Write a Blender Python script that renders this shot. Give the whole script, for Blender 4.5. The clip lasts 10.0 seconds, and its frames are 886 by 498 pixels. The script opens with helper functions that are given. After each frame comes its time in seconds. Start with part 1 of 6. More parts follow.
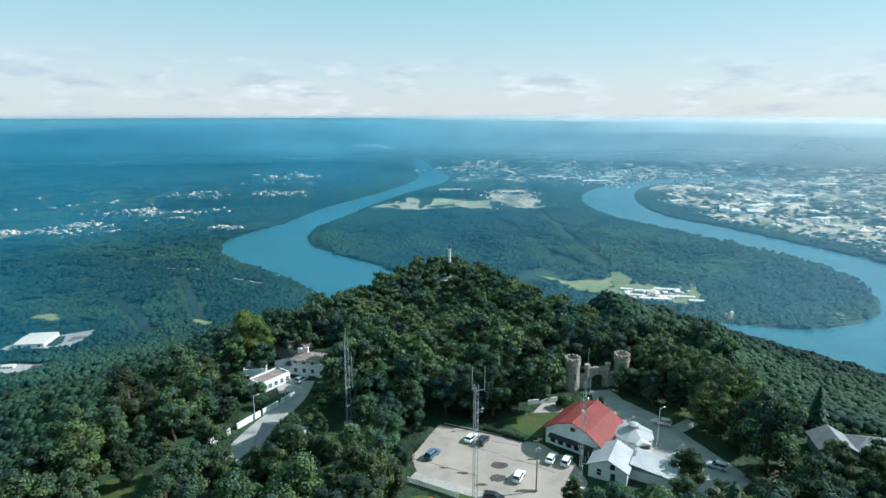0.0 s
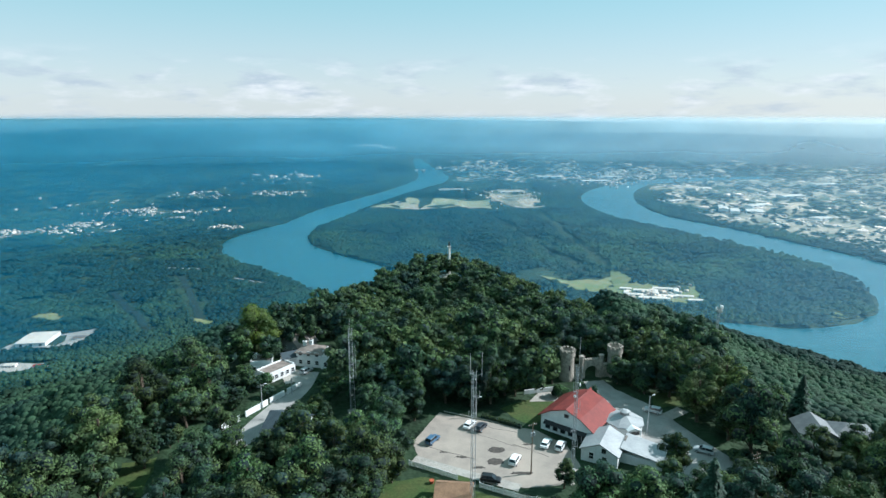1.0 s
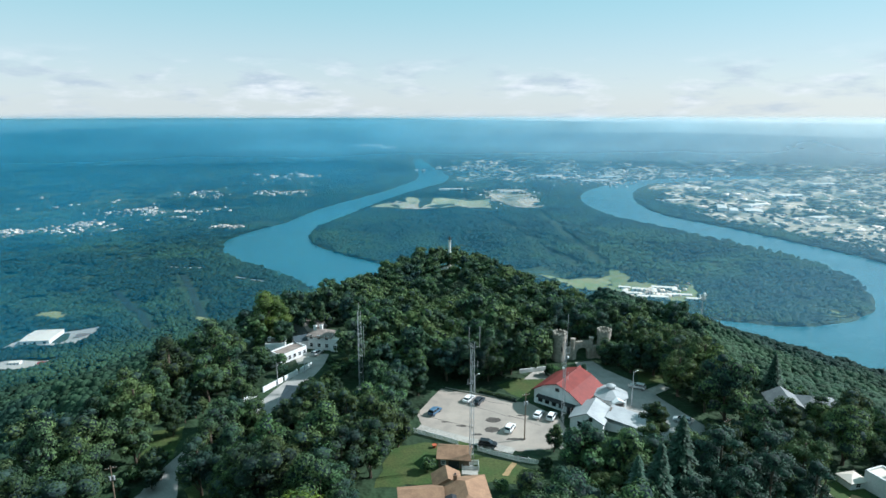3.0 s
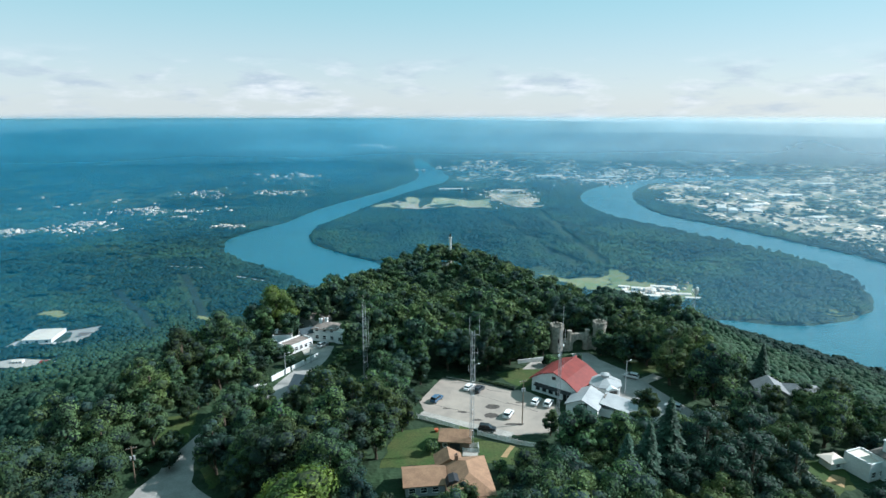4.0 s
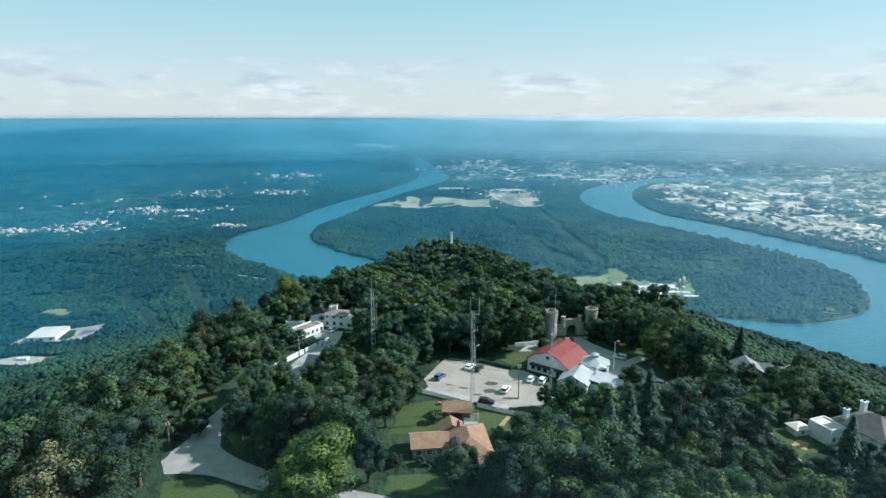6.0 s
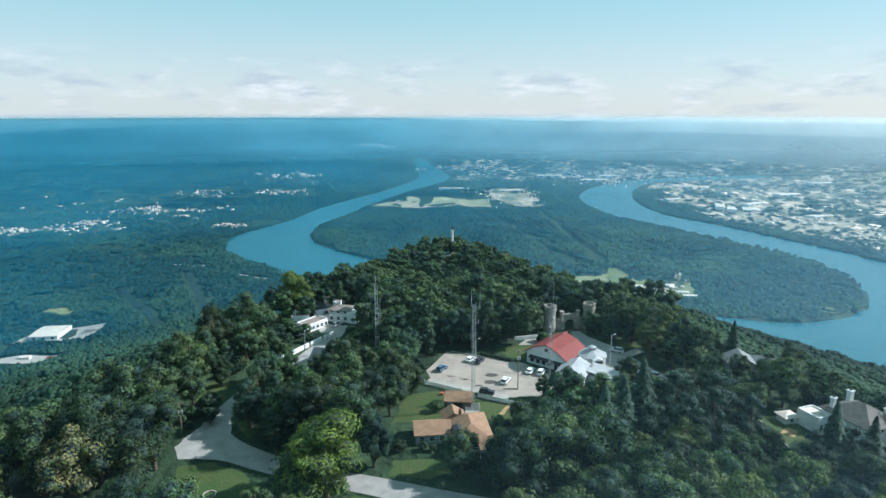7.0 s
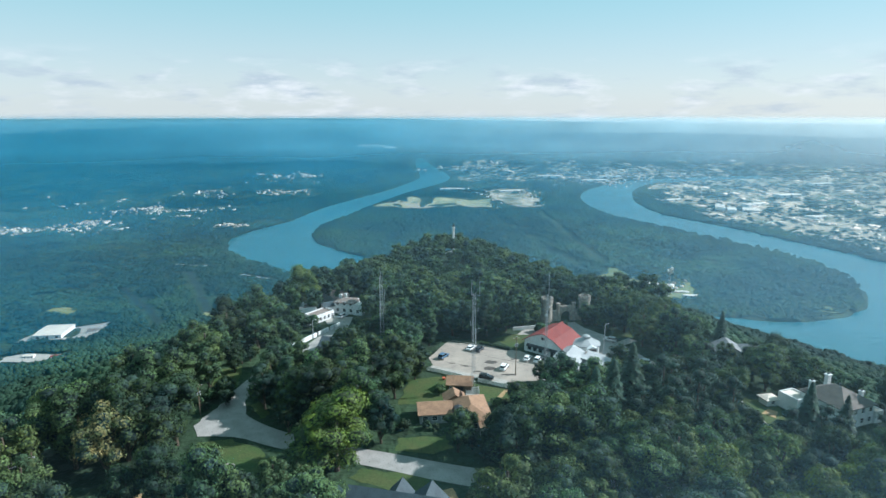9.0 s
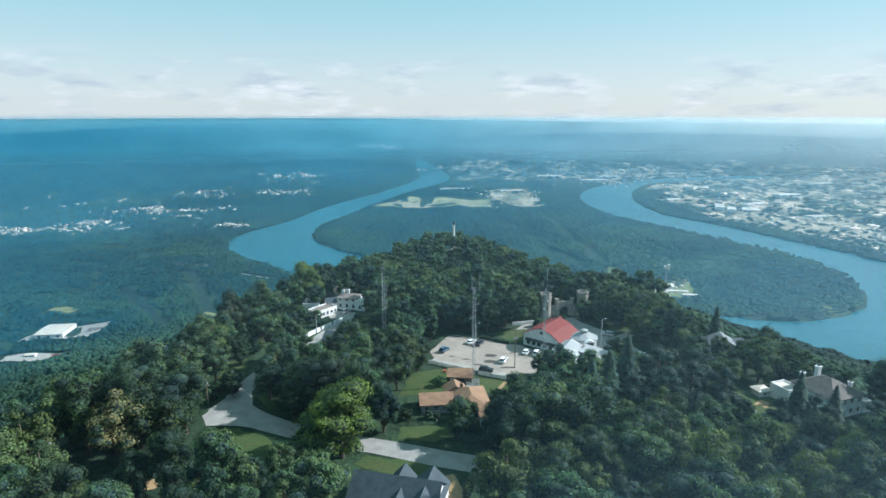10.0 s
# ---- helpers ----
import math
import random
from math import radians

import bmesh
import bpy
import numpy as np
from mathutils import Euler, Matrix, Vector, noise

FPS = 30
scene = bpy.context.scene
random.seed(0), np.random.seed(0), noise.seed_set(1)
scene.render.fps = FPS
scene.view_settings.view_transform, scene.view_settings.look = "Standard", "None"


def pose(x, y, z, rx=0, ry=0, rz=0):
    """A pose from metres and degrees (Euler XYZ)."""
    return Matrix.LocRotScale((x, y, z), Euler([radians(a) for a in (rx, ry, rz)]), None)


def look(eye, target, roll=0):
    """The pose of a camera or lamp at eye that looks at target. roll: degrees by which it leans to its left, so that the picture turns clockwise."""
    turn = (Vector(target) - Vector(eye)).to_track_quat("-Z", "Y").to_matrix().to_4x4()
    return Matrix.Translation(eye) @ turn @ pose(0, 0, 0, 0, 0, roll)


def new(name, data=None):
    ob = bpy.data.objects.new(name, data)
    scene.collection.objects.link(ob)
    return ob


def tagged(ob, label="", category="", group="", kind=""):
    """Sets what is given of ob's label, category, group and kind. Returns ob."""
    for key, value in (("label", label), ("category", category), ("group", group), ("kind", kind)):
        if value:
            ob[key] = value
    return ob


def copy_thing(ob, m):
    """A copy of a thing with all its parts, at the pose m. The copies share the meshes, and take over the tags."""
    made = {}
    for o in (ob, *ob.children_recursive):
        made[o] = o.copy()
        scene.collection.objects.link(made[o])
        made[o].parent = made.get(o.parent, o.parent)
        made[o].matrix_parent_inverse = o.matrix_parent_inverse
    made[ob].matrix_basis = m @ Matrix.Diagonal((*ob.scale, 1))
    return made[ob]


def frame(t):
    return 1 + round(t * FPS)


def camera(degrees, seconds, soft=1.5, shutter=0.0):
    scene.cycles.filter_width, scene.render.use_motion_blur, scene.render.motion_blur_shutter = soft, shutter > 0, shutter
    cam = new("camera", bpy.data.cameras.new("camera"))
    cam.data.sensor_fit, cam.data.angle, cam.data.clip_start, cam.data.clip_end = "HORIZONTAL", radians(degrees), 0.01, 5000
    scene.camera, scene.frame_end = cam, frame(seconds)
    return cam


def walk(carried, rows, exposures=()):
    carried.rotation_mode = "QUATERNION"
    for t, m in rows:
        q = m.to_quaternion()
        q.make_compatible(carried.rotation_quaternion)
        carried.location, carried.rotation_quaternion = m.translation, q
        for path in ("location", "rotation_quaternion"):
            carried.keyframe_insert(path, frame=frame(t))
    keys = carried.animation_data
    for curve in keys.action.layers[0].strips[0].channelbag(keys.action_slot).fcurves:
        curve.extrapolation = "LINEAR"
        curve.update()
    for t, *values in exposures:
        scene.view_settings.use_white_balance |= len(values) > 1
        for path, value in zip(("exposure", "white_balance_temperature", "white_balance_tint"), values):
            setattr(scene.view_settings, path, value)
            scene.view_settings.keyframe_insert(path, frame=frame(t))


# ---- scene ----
cam = camera(73.5, 10.0)
PATH = [
    (0, (1.284, 5.636, 78.793), (1.283, 7.586, 78.349), 0.0),
    (1, (1.278, -1.201, 79.056), (1.278, 0.749, 78.612), 0.0),
    (2.5, (1.046, -11.864, 79.022), (1.046, -9.914, 78.578), -0.0),
    (4.5, (0.264, -26.657, 79.094), (0.264, -24.707, 78.65), -0.0),
    (5.5, (-0.105, -34.245, 79.286), (-0.105, -32.295, 78.841), 0.0),
    (7.5, (-1.053, -46.165, 79.266), (-1.054, -44.215, 78.821), 0.0),
    (9, (-1.199, -53.693, 79.201), (-1.202, -51.743, 78.758), -0.0),
    (10, (-1.485, -58.521, 78.939), (-1.488, -56.571, 78.496), -0.0),
]
walk(cam, [(t, look(eye, target, roll)) for t, eye, target, roll in PATH],
     exposures=[(0, 0.65, 5640, 8), (10, 0.65, 5640, 8)])

# ---- world, sun ----
SUN_EL, SUN_AZ = 36.0, 79.0          # degrees; azimuth clockwise from straight ahead (+y)
world = bpy.data.worlds.new("sky")
scene.world = world
world.use_nodes = True
wt = world.node_tree
wt.nodes.clear()
w_out = wt.nodes.new("ShaderNodeOutputWorld")
w_bg = wt.nodes.new("ShaderNodeBackground")
w_sky = wt.nodes.new("ShaderNodeTexSky")
w_sky.sky_type = "NISHITA"
w_sky.sun_disc = False
w_sky.sun_elevation = radians(SUN_EL)
w_sky.sun_rotation = radians(SUN_AZ)
w_sky.altitude = 600
w_sky.air_density = 1.0
w_sky.dust_density = 1.0
w_sky.ozone_density = 1.0
w_bg.inputs["Strength"].default_value = 0.074


def wnode(kind, **props):
    n = wt.nodes.new(kind)
    for k, v in props.items():
        n.inputs[k].default_value = v
    return n


# thin cumulus band low over the horizon, all the way round
w_co = wt.nodes.new("ShaderNodeTexCoord")
w_map = wnode("ShaderNodeMapping", Scale=(1.0, 1.0, 3.6), Location=(0.37, 0.0, 0.0))
w_noise = wnode("ShaderNodeTexNoise", Scale=9.0, Detail=9.0, Roughness=0.62)
w_ramp = wt.nodes.new("ShaderNodeValToRGB")
w_ramp.color_ramp.elements[0].position = 0.47
w_ramp.color_ramp.elements[1].position = 0.70
w_sep = wt.nodes.new("ShaderNodeSeparateXYZ")
w_band = wt.nodes.new("ShaderNodeMapRange")
w_band.interpolation_type = "SMOOTHERSTEP"
for k, v in (("From Min", 0.105), ("From Max", 0.05), ("To Min", 0.0), ("To Max", 1.0)):
    w_band.inputs[k].default_value = v
w_mul = wt.nodes.new("ShaderNodeMath")
w_mul.operation = "MULTIPLY"
w_mul2 = wt.nodes.new("ShaderNodeMath")
w_mul2.operation = "MULTIPLY"
w_mul2.inputs[1].default_value = 0.78
w_mix = wt.nodes.new("ShaderNodeMix")
w_mix.data_type = "RGBA"
w_mix.inputs[7].default_value = (9.0, 8.9, 8.6, 1)
# sunlit tops and grey undersides of the clouds
w_map2 = wnode("ShaderNodeMapping", Scale=(1.0, 1.0, 4.4), Location=(0.37, 0.0, 0.05))
w_noise2 = wnode("ShaderNodeTexNoise", Scale=13.0, Detail=5.0, Roughness=0.55)
w_tone = wt.nodes.new("ShaderNodeValToRGB")
w_tone.color_ramp.elements[0].position = 0.42
w_tone.color_ramp.elements[0].color = (0.54, 0.60, 0.65, 1)
w_tone.color_ramp.elements[1].position = 0.60
w_tone.color_ramp.elements[1].color = (1.0, 0.97, 0.93, 1)
w_lit = wt.nodes.new("ShaderNodeVectorMath")
w_lit.operation = "SCALE"
w_lit.inputs["Scale"].default_value = 8.6
wt.links.new(w_co.outputs["Generated"], w_map2.inputs["Vector"])
wt.links.new(w_map2.outputs[0], w_noise2.inputs["Vector"])
wt.links.new(w_noise2.outputs[0], w_tone.inputs[0])
wt.links.new(w_tone.outputs[0], w_lit.inputs[0])
wt.links.new(w_lit.outputs[0], w_mix.inputs[7])
L = wt.links.new
L(w_co.outputs["Generated"], w_map.inputs["Vector"])
L(w_map.outputs[0], w_noise.inputs["Vector"])
L(w_noise.outputs[0], w_ramp.inputs[0])
L(w_co.outputs["Generated"], w_sep.inputs[0])
L(w_sep.outputs[2], w_band.inputs[0])
L(w_ramp.outputs[0], w_mul.inputs[0])
L(w_band.outputs[0], w_mul.inputs[1])
L(w_mul.outputs[0], w_mul2.inputs[0])
L(w_mul2.outputs[0], w_mix.inputs[0])
w_thin = wt.nodes.new("ShaderNodeMix")
w_thin.data_type = "RGBA"
# thin high veil: creamy low down, turquoise higher up
w_el = wt.nodes.new("ShaderNodeMapRange")
w_el.interpolation_type = "SMOOTHSTEP"
for k, v in (("From Min", 0.0), ("From Max", 0.22)):
    w_el.inputs[k].default_value = v
w_veil = wt.nodes.new("ShaderNodeMix")
w_veil.data_type = "RGBA"
w_veil.inputs[6].default_value = (6.9, 7.05, 6.6, 1)
w_veil.inputs[7].default_value = (3.75, 6.6, 6.3, 1)
w_share = wt.nodes.new("ShaderNodeMapRange")
for k, v in (("From Min", 0.0), ("From Max", 0.22), ("To Min", 0.76), ("To Max", 0.70)):
    w_share.inputs[k].default_value = v
wt.links.new(w_sep.outputs[2], w_el.inputs[0])
wt.links.new(w_sep.outputs[2], w_share.inputs[0])
wt.links.new(w_el.outputs[0], w_veil.inputs[0])
wt.links.new(w_share.outputs[0], w_thin.inputs[0])
wt.links.new(w_veil.outputs[2], w_thin.inputs[7])
# the sky goes on evenly down to and below the horizon
w_sep2 = wt.nodes.new("ShaderNodeSeparateXYZ")
w_max = wt.nodes.new("ShaderNodeMath")
w_max.operation = "MAXIMUM"
w_max.inputs[1].default_value = 0.012
w_com = wt.nodes.new("ShaderNodeCombineXYZ")
L(w_co.outputs["Generated"], w_sep2.inputs[0])
L(w_sep2.outputs[0], w_com.inputs[0])
L(w_sep2.outputs[1], w_com.inputs[1])
L(w_sep2.outputs[2], w_max.inputs[0])
L(w_max.outputs[0], w_com.inputs[2])
L(w_com.outputs[0], w_sky.inputs["Vector"])
L(w_sky.outputs[0], w_thin.inputs[6])
L(w_thin.outputs[2], w_mix.inputs[6])
L(w_mix.outputs[2], w_bg.inputs[0])
L(w_bg.outputs[0], w_out.inputs[0])

sun = new("sun", bpy.data.lights.new("sun", "SUN"))
sun.data.energy = 5.0
sun.data.angle = radians(0.6)
sun.data.color = (1.0, 0.96, 0.89)
sd = Vector((math.sin(radians(SUN_AZ)) * math.cos(radians(SUN_EL)), math.cos(radians(SUN_AZ)) * math.cos(radians(SUN_EL)), math.sin(radians(SUN_EL))))
sun.matrix_world = look((0, 0, 300), Vector((0, 0, 300)) - sd)

# ---- materials ----
def material(name, base, second=None, scale=1.0, rough=0.8, metal=0.0, bump=0.0, bump_scale=None, rnd=0.0, island=0.0,
             fine=0.25, translucent=0.0, spec=0.3, third=None, third_scale=0.05, detail=5.0):
    """Two-scale noise between base and second colour; rnd / island vary the value from object to object / piece to piece."""
    m = bpy.data.materials.new(name)
    m.use_nodes = True
    t = m.node_tree
    t.nodes.clear()
    out = t.nodes.new("ShaderNodeOutputMaterial")
    b = t.nodes.new("ShaderNodeBsdfPrincipled")
    b.inputs["Roughness"].default_value = rough
    b.inputs["Metallic"].default_value = metal
    b.inputs["Specular IOR Level"].default_value = spec
    second = second or tuple(c * 0.7 for c in base)
    geo = t.nodes.new("ShaderNodeNewGeometry")
    n1 = t.nodes.new("ShaderNodeTexNoise")
    n1.inputs["Scale"].default_value = scale
    n1.inputs["Detail"].default_value = detail
    t.links.new(geo.outputs["Position"], n1.inputs["Vector"])
    r1 = t.nodes.new("ShaderNodeMapRange")
    for k, v in (("From Min", 0.36), ("From Max", 0.64)):
        r1.inputs[k].default_value = v
    t.links.new(n1.outputs[0], r1.inputs[0])
    mix = t.nodes.new("ShaderNodeMix")
    mix.data_type = "RGBA"
    mix.inputs[6].default_value = (*base, 1)
    mix.inputs[7].default_value = (*second, 1)
    t.links.new(r1.outputs[0], mix.inputs[0])
    col = mix.outputs[2]
    if third:
        n3 = t.nodes.new("ShaderNodeTexNoise")
        n3.inputs["Scale"].default_value = third_scale
        n3.inputs["Detail"].default_value = 3.0
        t.links.new(geo.outputs["Position"], n3.inputs["Vector"])
        r3 = t.nodes.new("ShaderNodeMapRange")
        for k, v in (("From Min", 0.45), ("From Max", 0.65)):
            r3.inputs[k].default_value = v
        t.links.new(n3.outputs[0], r3.inputs[0])
        mix3 = t.nodes.new("ShaderNodeMix")
        mix3.data_type = "RGBA"
        mix3.inputs[7].default_value = (*third, 1)
        t.links.new(r3.outputs[0], mix3.inputs[0])
        t.links.new(col, mix3.inputs[6])
        col = mix3.outputs[2]
    hsv = t.nodes.new("ShaderNodeHueSaturation")
    t.links.new(col, hsv.inputs["Color"])
    value = None
    n2 = t.nodes.new("ShaderNodeTexNoise")
    n2.inputs["Scale"].default_value = scale * 9
    n2.inputs["Detail"].default_value = 3.0
    t.links.new(geo.outputs["Position"], n2.inputs["Vector"])
    v2 = t.nodes.new("ShaderNodeMapRange")
    for k, v in (("From Min", 0.3), ("From Max", 0.7), ("To Min", 1 - fine), ("To Max", 1 + fine)):
        v2.inputs[k].default_value = v
    t.links.new(n2.outputs[0], v2.inputs[0])
    value = v2.outputs[0]
    for amount, kind in ((rnd, "object"), (island, "island")):
        if amount:
            src = t.nodes.new("ShaderNodeObjectInfo").outputs["Random"] if kind == "object" else geo.outputs["Random Per Island"]
            rr = t.nodes.new("ShaderNodeMapRange")
            rr.inputs["To Min"].default_value, rr.inputs["To Max"].default_value = 1 - amount, 1 + amount
            t.links.new(src, rr.inputs[0])
            mm = t.nodes.new("ShaderNodeMath")
            mm.operation = "MULTIPLY"
            t.links.new(value, mm.inputs[0])
            t.links.new(rr.outputs[0], mm.inputs[1])
            value = mm.outputs[0]
            if kind == "object":
                rh = t.nodes.new("ShaderNodeMapRange")
                rh.inputs["To Min"].default_value, rh.inputs["To Max"].default_value = 0.5 - amount * 0.03, 0.5 + amount * 0.02
                t.links.new(src, rh.inputs[0])
                t.links.new(rh.outputs[0], hsv.inputs["Hue"])
    t.links.new(value, hsv.inputs["Value"])
    t.links.new(hsv.outputs[0], b.inputs["Base Color"])
    if bump:
        nb = t.nodes.new("ShaderNodeTexNoise")
        nb.inputs["Scale"].default_value = bump_scale or scale * 6
        nb.inputs["Detail"].default_value = 4.0
        t.links.new(geo.outputs["Position"], nb.inputs["Vector"])
        bu = t.nodes.new("ShaderNodeBump")
        bu.inputs["Strength"].default_value = min(1.0, bump)
        bu.inputs["Distance"].default_value = max(0.02, 0.6 / (bump_scale or scale * 6))
        t.links.new(nb.outputs[0], bu.inputs["Height"])
        t.links.new(bu.outputs[0], b.inputs["Normal"])
    shader = b.outputs[0]
    if translucent:
        tr = t.nodes.new("ShaderNodeBsdfTranslucent")
        t.links.new(hsv.outputs[0], tr.inputs[0])
        mx = t.nodes.new("ShaderNodeMixShader")
        mx.inputs[0].default_value = translucent
        t.links.new(shader, mx.inputs[1])
        t.links.new(tr.outputs[0], mx.inputs[2])
        shader = mx.outputs[0]
    t.links.new(shader, out.inputs[0])
    return m


M = {}
M["leaf"] = material("leaf", (0.066, 0.117, 0.044), (0.015, 0.037, 0.038), 0.11, 0.65, spec=0.10, rnd=0.45, island=0.28, translucent=0.22, third=(0.092, 0.132, 0.050), third_scale=0.06)
M["leaf_yellow"] = material("leaf_yellow", (0.118, 0.165, 0.022), (0.050, 0.092, 0.024), 0.2, 0.6, rnd=0.15, island=0.25, translucent=0.35)
# paler leaves, for variety and as sunlit foliage put into the colour
M["leaf_light"] = material("leaf_light", (0.115, 0.158, 0.048), (0.052, 0.086, 0.044), 0.13, 0.62, spec=0.12, rnd=0.3, island=0.34, translucent=0.28)
M["leaf_cream"] = material("leaf_cream", (0.24, 0.205, 0.08), (0.055, 0.085, 0.032), 0.5, 0.7, island=0.35, translucent=0.2)
M["needle"] = material("needle", (0.035, 0.075, 0.045), (0.022, 0.052, 0.034), 0.3, 0.7, rnd=0.2, island=0.35, translucent=0.1)
# crown and hedge filler: shade between the leaves put into its dark colour
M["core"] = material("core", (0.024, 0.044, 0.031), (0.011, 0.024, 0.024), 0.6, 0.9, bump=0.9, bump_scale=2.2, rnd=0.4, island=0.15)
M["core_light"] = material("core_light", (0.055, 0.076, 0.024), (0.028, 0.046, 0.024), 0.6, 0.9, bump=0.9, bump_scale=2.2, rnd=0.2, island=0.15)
M["bark"] = material("bark", (0.11, 0.085, 0.06), (0.06, 0.048, 0.036), 2.0, 0.9, bump=0.6)
M["canopy"] = material("canopy", (0.016, 0.038, 0.027), (0.010, 0.025, 0.021), 0.012, 0.8, island=0.28, spec=0.12, bump=1.0, bump_scale=0.8, third=(0.029, 0.058, 0.029), third_scale=0.0035)
M["ground"] = material("ground", (0.022, 0.046, 0.018), (0.014, 0.030, 0.014), 0.012, 0.9, bump=0.8, bump_scale=0.08, third=(0.034, 0.055, 0.024), third_scale=0.0011)
M["lawn"] = material("lawn", (0.038, 0.070, 0.017), (0.058, 0.073, 0.021), 0.18, 0.9, bump=0.4, bump_scale=6.0)
M["field"] = material("field", (0.40, 0.36, 0.21), (0.24, 0.26, 0.12), 0.012, 0.9, third=(0.42, 0.34, 0.24), third_scale=0.006)
M["green_field"] = material("green_field", (0.12, 0.155, 0.052), (0.18, 0.175, 0.078), 0.02, 0.9)
# floor of the forest cuts: shade of their trees put into the dark colour
M["cut_shade"] = material("cut_shade", (0.009, 0.022, 0.017), (0.014, 0.028, 0.019), 0.05, 0.9)
M["urban"] = material("urban", (0.54, 0.43, 0.31), (0.34, 0.29, 0.21), 0.02, 0.9, third=(0.05, 0.085, 0.045), third_scale=0.006)
M["asphalt"] = material("asphalt", (0.30, 0.258, 0.218), (0.255, 0.22, 0.188), 0.35, 0.9, bump=0.1, bump_scale=14.0, third=(0.335, 0.285, 0.238), third_scale=0.12, fine=0.08)
M["patch"] = material("patch", (0.09, 0.075, 0.065), (0.05, 0.045, 0.04), 1.5, 0.9)
M["road"] = material("road", (0.31, 0.295, 0.275), (0.24, 0.23, 0.215), 0.3, 0.9, fine=0.1, bump=0.1, bump_scale=12.0)
M["concrete"] = material("concrete", (0.36, 0.335, 0.295), (0.28, 0.262, 0.232), 0.5, 0.9)
M["white"] = material("white_paint", (0.74, 0.74, 0.73), (0.62, 0.62, 0.61), 0.4, 0.6, fine=0.08)
M["white_metal"] = material("white_metal_roof", (0.36, 0.37, 0.37), (0.28, 0.29, 0.295), 0.25, 0.5, fine=0.1)
M["pale_roof"] = material("pale_roof", (0.66, 0.58, 0.49), (0.54, 0.48, 0.41), 0.02, 0.7, fine=0.1)
M["red_roof"] = material("red_roof", (0.205, 0.036, 0.028), (0.155, 0.028, 0.023), 0.5, 0.7, fine=0.15)
M["brown_roof"] = material("brown_roof", (0.29, 0.175, 0.105), (0.22, 0.13, 0.08), 0.6, 0.85, fine=0.2, bump=0.3, bump_scale=7)
M["grey_roof"] = material("grey_roof", (0.17, 0.145, 0.125), (0.12, 0.105, 0.095), 0.6, 0.85, fine=0.2, bump=0.3, bump_scale=7)
M["ash_roof"] = material("ash_roof", (0.20, 0.205, 0.205), (0.15, 0.155, 0.16), 0.6, 0.8, fine=0.15, bump=0.3, bump_scale=7)
M["slate_roof"] = material("slate_roof", (0.050, 0.070, 0.080), (0.036, 0.050, 0.060), 0.6, 0.7, fine=0.2, bump=0.3, bump_scale=7)
M["villa_roof"] = material("villa_roof", (0.25, 0.205, 0.18), (0.17, 0.14, 0.12), 0.6, 0.85, fine=0.2, bump=0.3, bump_scale=7)
M["dark"] = material("dark_trim", (0.035, 0.035, 0.038), (0.025, 0.025, 0.028), 1.0, 0.6)
M["stone"] = material("stone", (0.36, 0.32, 0.27), (0.22, 0.195, 0.165), 1.2, 0.9, bump=0.7, bump_scale=3.5)
M["marble"] = material("pale_granite", (0.72, 0.69, 0.64), (0.60, 0.57, 0.53), 0.6, 0.7)
M["bronze"] = material("bronze", (0.10, 0.09, 0.07), (0.06, 0.06, 0.05), 2.0, 0.5, metal=0.6)
M["steel"] = material("galvanised_steel", (0.38, 0.39, 0.40), (0.30, 0.31, 0.32), 2.0, 0.5, metal=0.15)
M["wood"] = material("weathered_wood", (0.19, 0.14, 0.10), (0.12, 0.09, 0.065), 1.5, 0.9)
M["glass"] = material("dark_glass", (0.02, 0.025, 0.03), (0.015, 0.02, 0.025), 1.0, 0.08, spec=0.6, fine=0.0)
M["tyre"] = material("tyre", (0.02, 0.02, 0.02), None, 3.0, 0.9)
M["siding"] = material("grey_siding", (0.33, 0.35, 0.36), (0.27, 0.29, 0.30), 0.8, 0.8, fine=0.1)
M["brick"] = material("brick_wall", (0.28, 0.17, 0.12), (0.20, 0.12, 0.085), 2.0, 0.9)
M["earth"] = material("earth", (0.36, 0.24, 0.12), (0.26, 0.18, 0.09), 0.5, 0.95)
M["terracotta"] = material("terracotta", (0.42, 0.10, 0.045), None, 1.0, 0.8)
M["town_wall"] = material("town_wall", (0.54, 0.47, 0.39), (0.36, 0.31, 0.26), 0.02, 0.8, island=0.35)
M["town_roof"] = material("town_roof", (0.72, 0.58, 0.44), (0.30, 0.24, 0.19), 0.03, 0.8, island=0.5)
for key, rgb in (("car_white", (0.78, 0.78, 0.77)), ("car_blue", (0.055, 0.12, 0.20)), ("car_dark", (0.035, 0.045, 0.055)), ("car_black", (0.012, 0.012, 0.014)), ("car_silver", (0.50, 0.51, 0.52))):
    M[key] = material(key, rgb, rgb, 1.0, 0.28, spec=0.6, fine=0.03)
M["water"] = material("water", (0.026, 0.112, 0.136), (0.020, 0.094, 0.118), 0.004, 0.2, spec=0.6, bump=0.15, bump_scale=0.25, fine=0.05)

# ---- helpers of this scene ----
def flat_mesh(name, verts, faces, mat, smooth=False):
    me = bpy.data.meshes.new(name)
    me.from_pydata(verts, [], faces)
    if mat:
        me.materials.append(mat)
    if smooth:
        me.polygons.foreach_set("use_smooth", [True] * len(me.polygons))
    me.update()
    return me


def part(name, bm, mat, parent=None, label=""):
    """Links a bmesh as one mesh object under a thing or part."""
    me = bpy.data.meshes.new(name)
    bm.to_mesh(me)
    bm.free()
    me.materials.append(mat)
    ob = new(name, me)
    if parent:
        ob.parent = parent
    if label:
        ob["label"] = label
    return ob


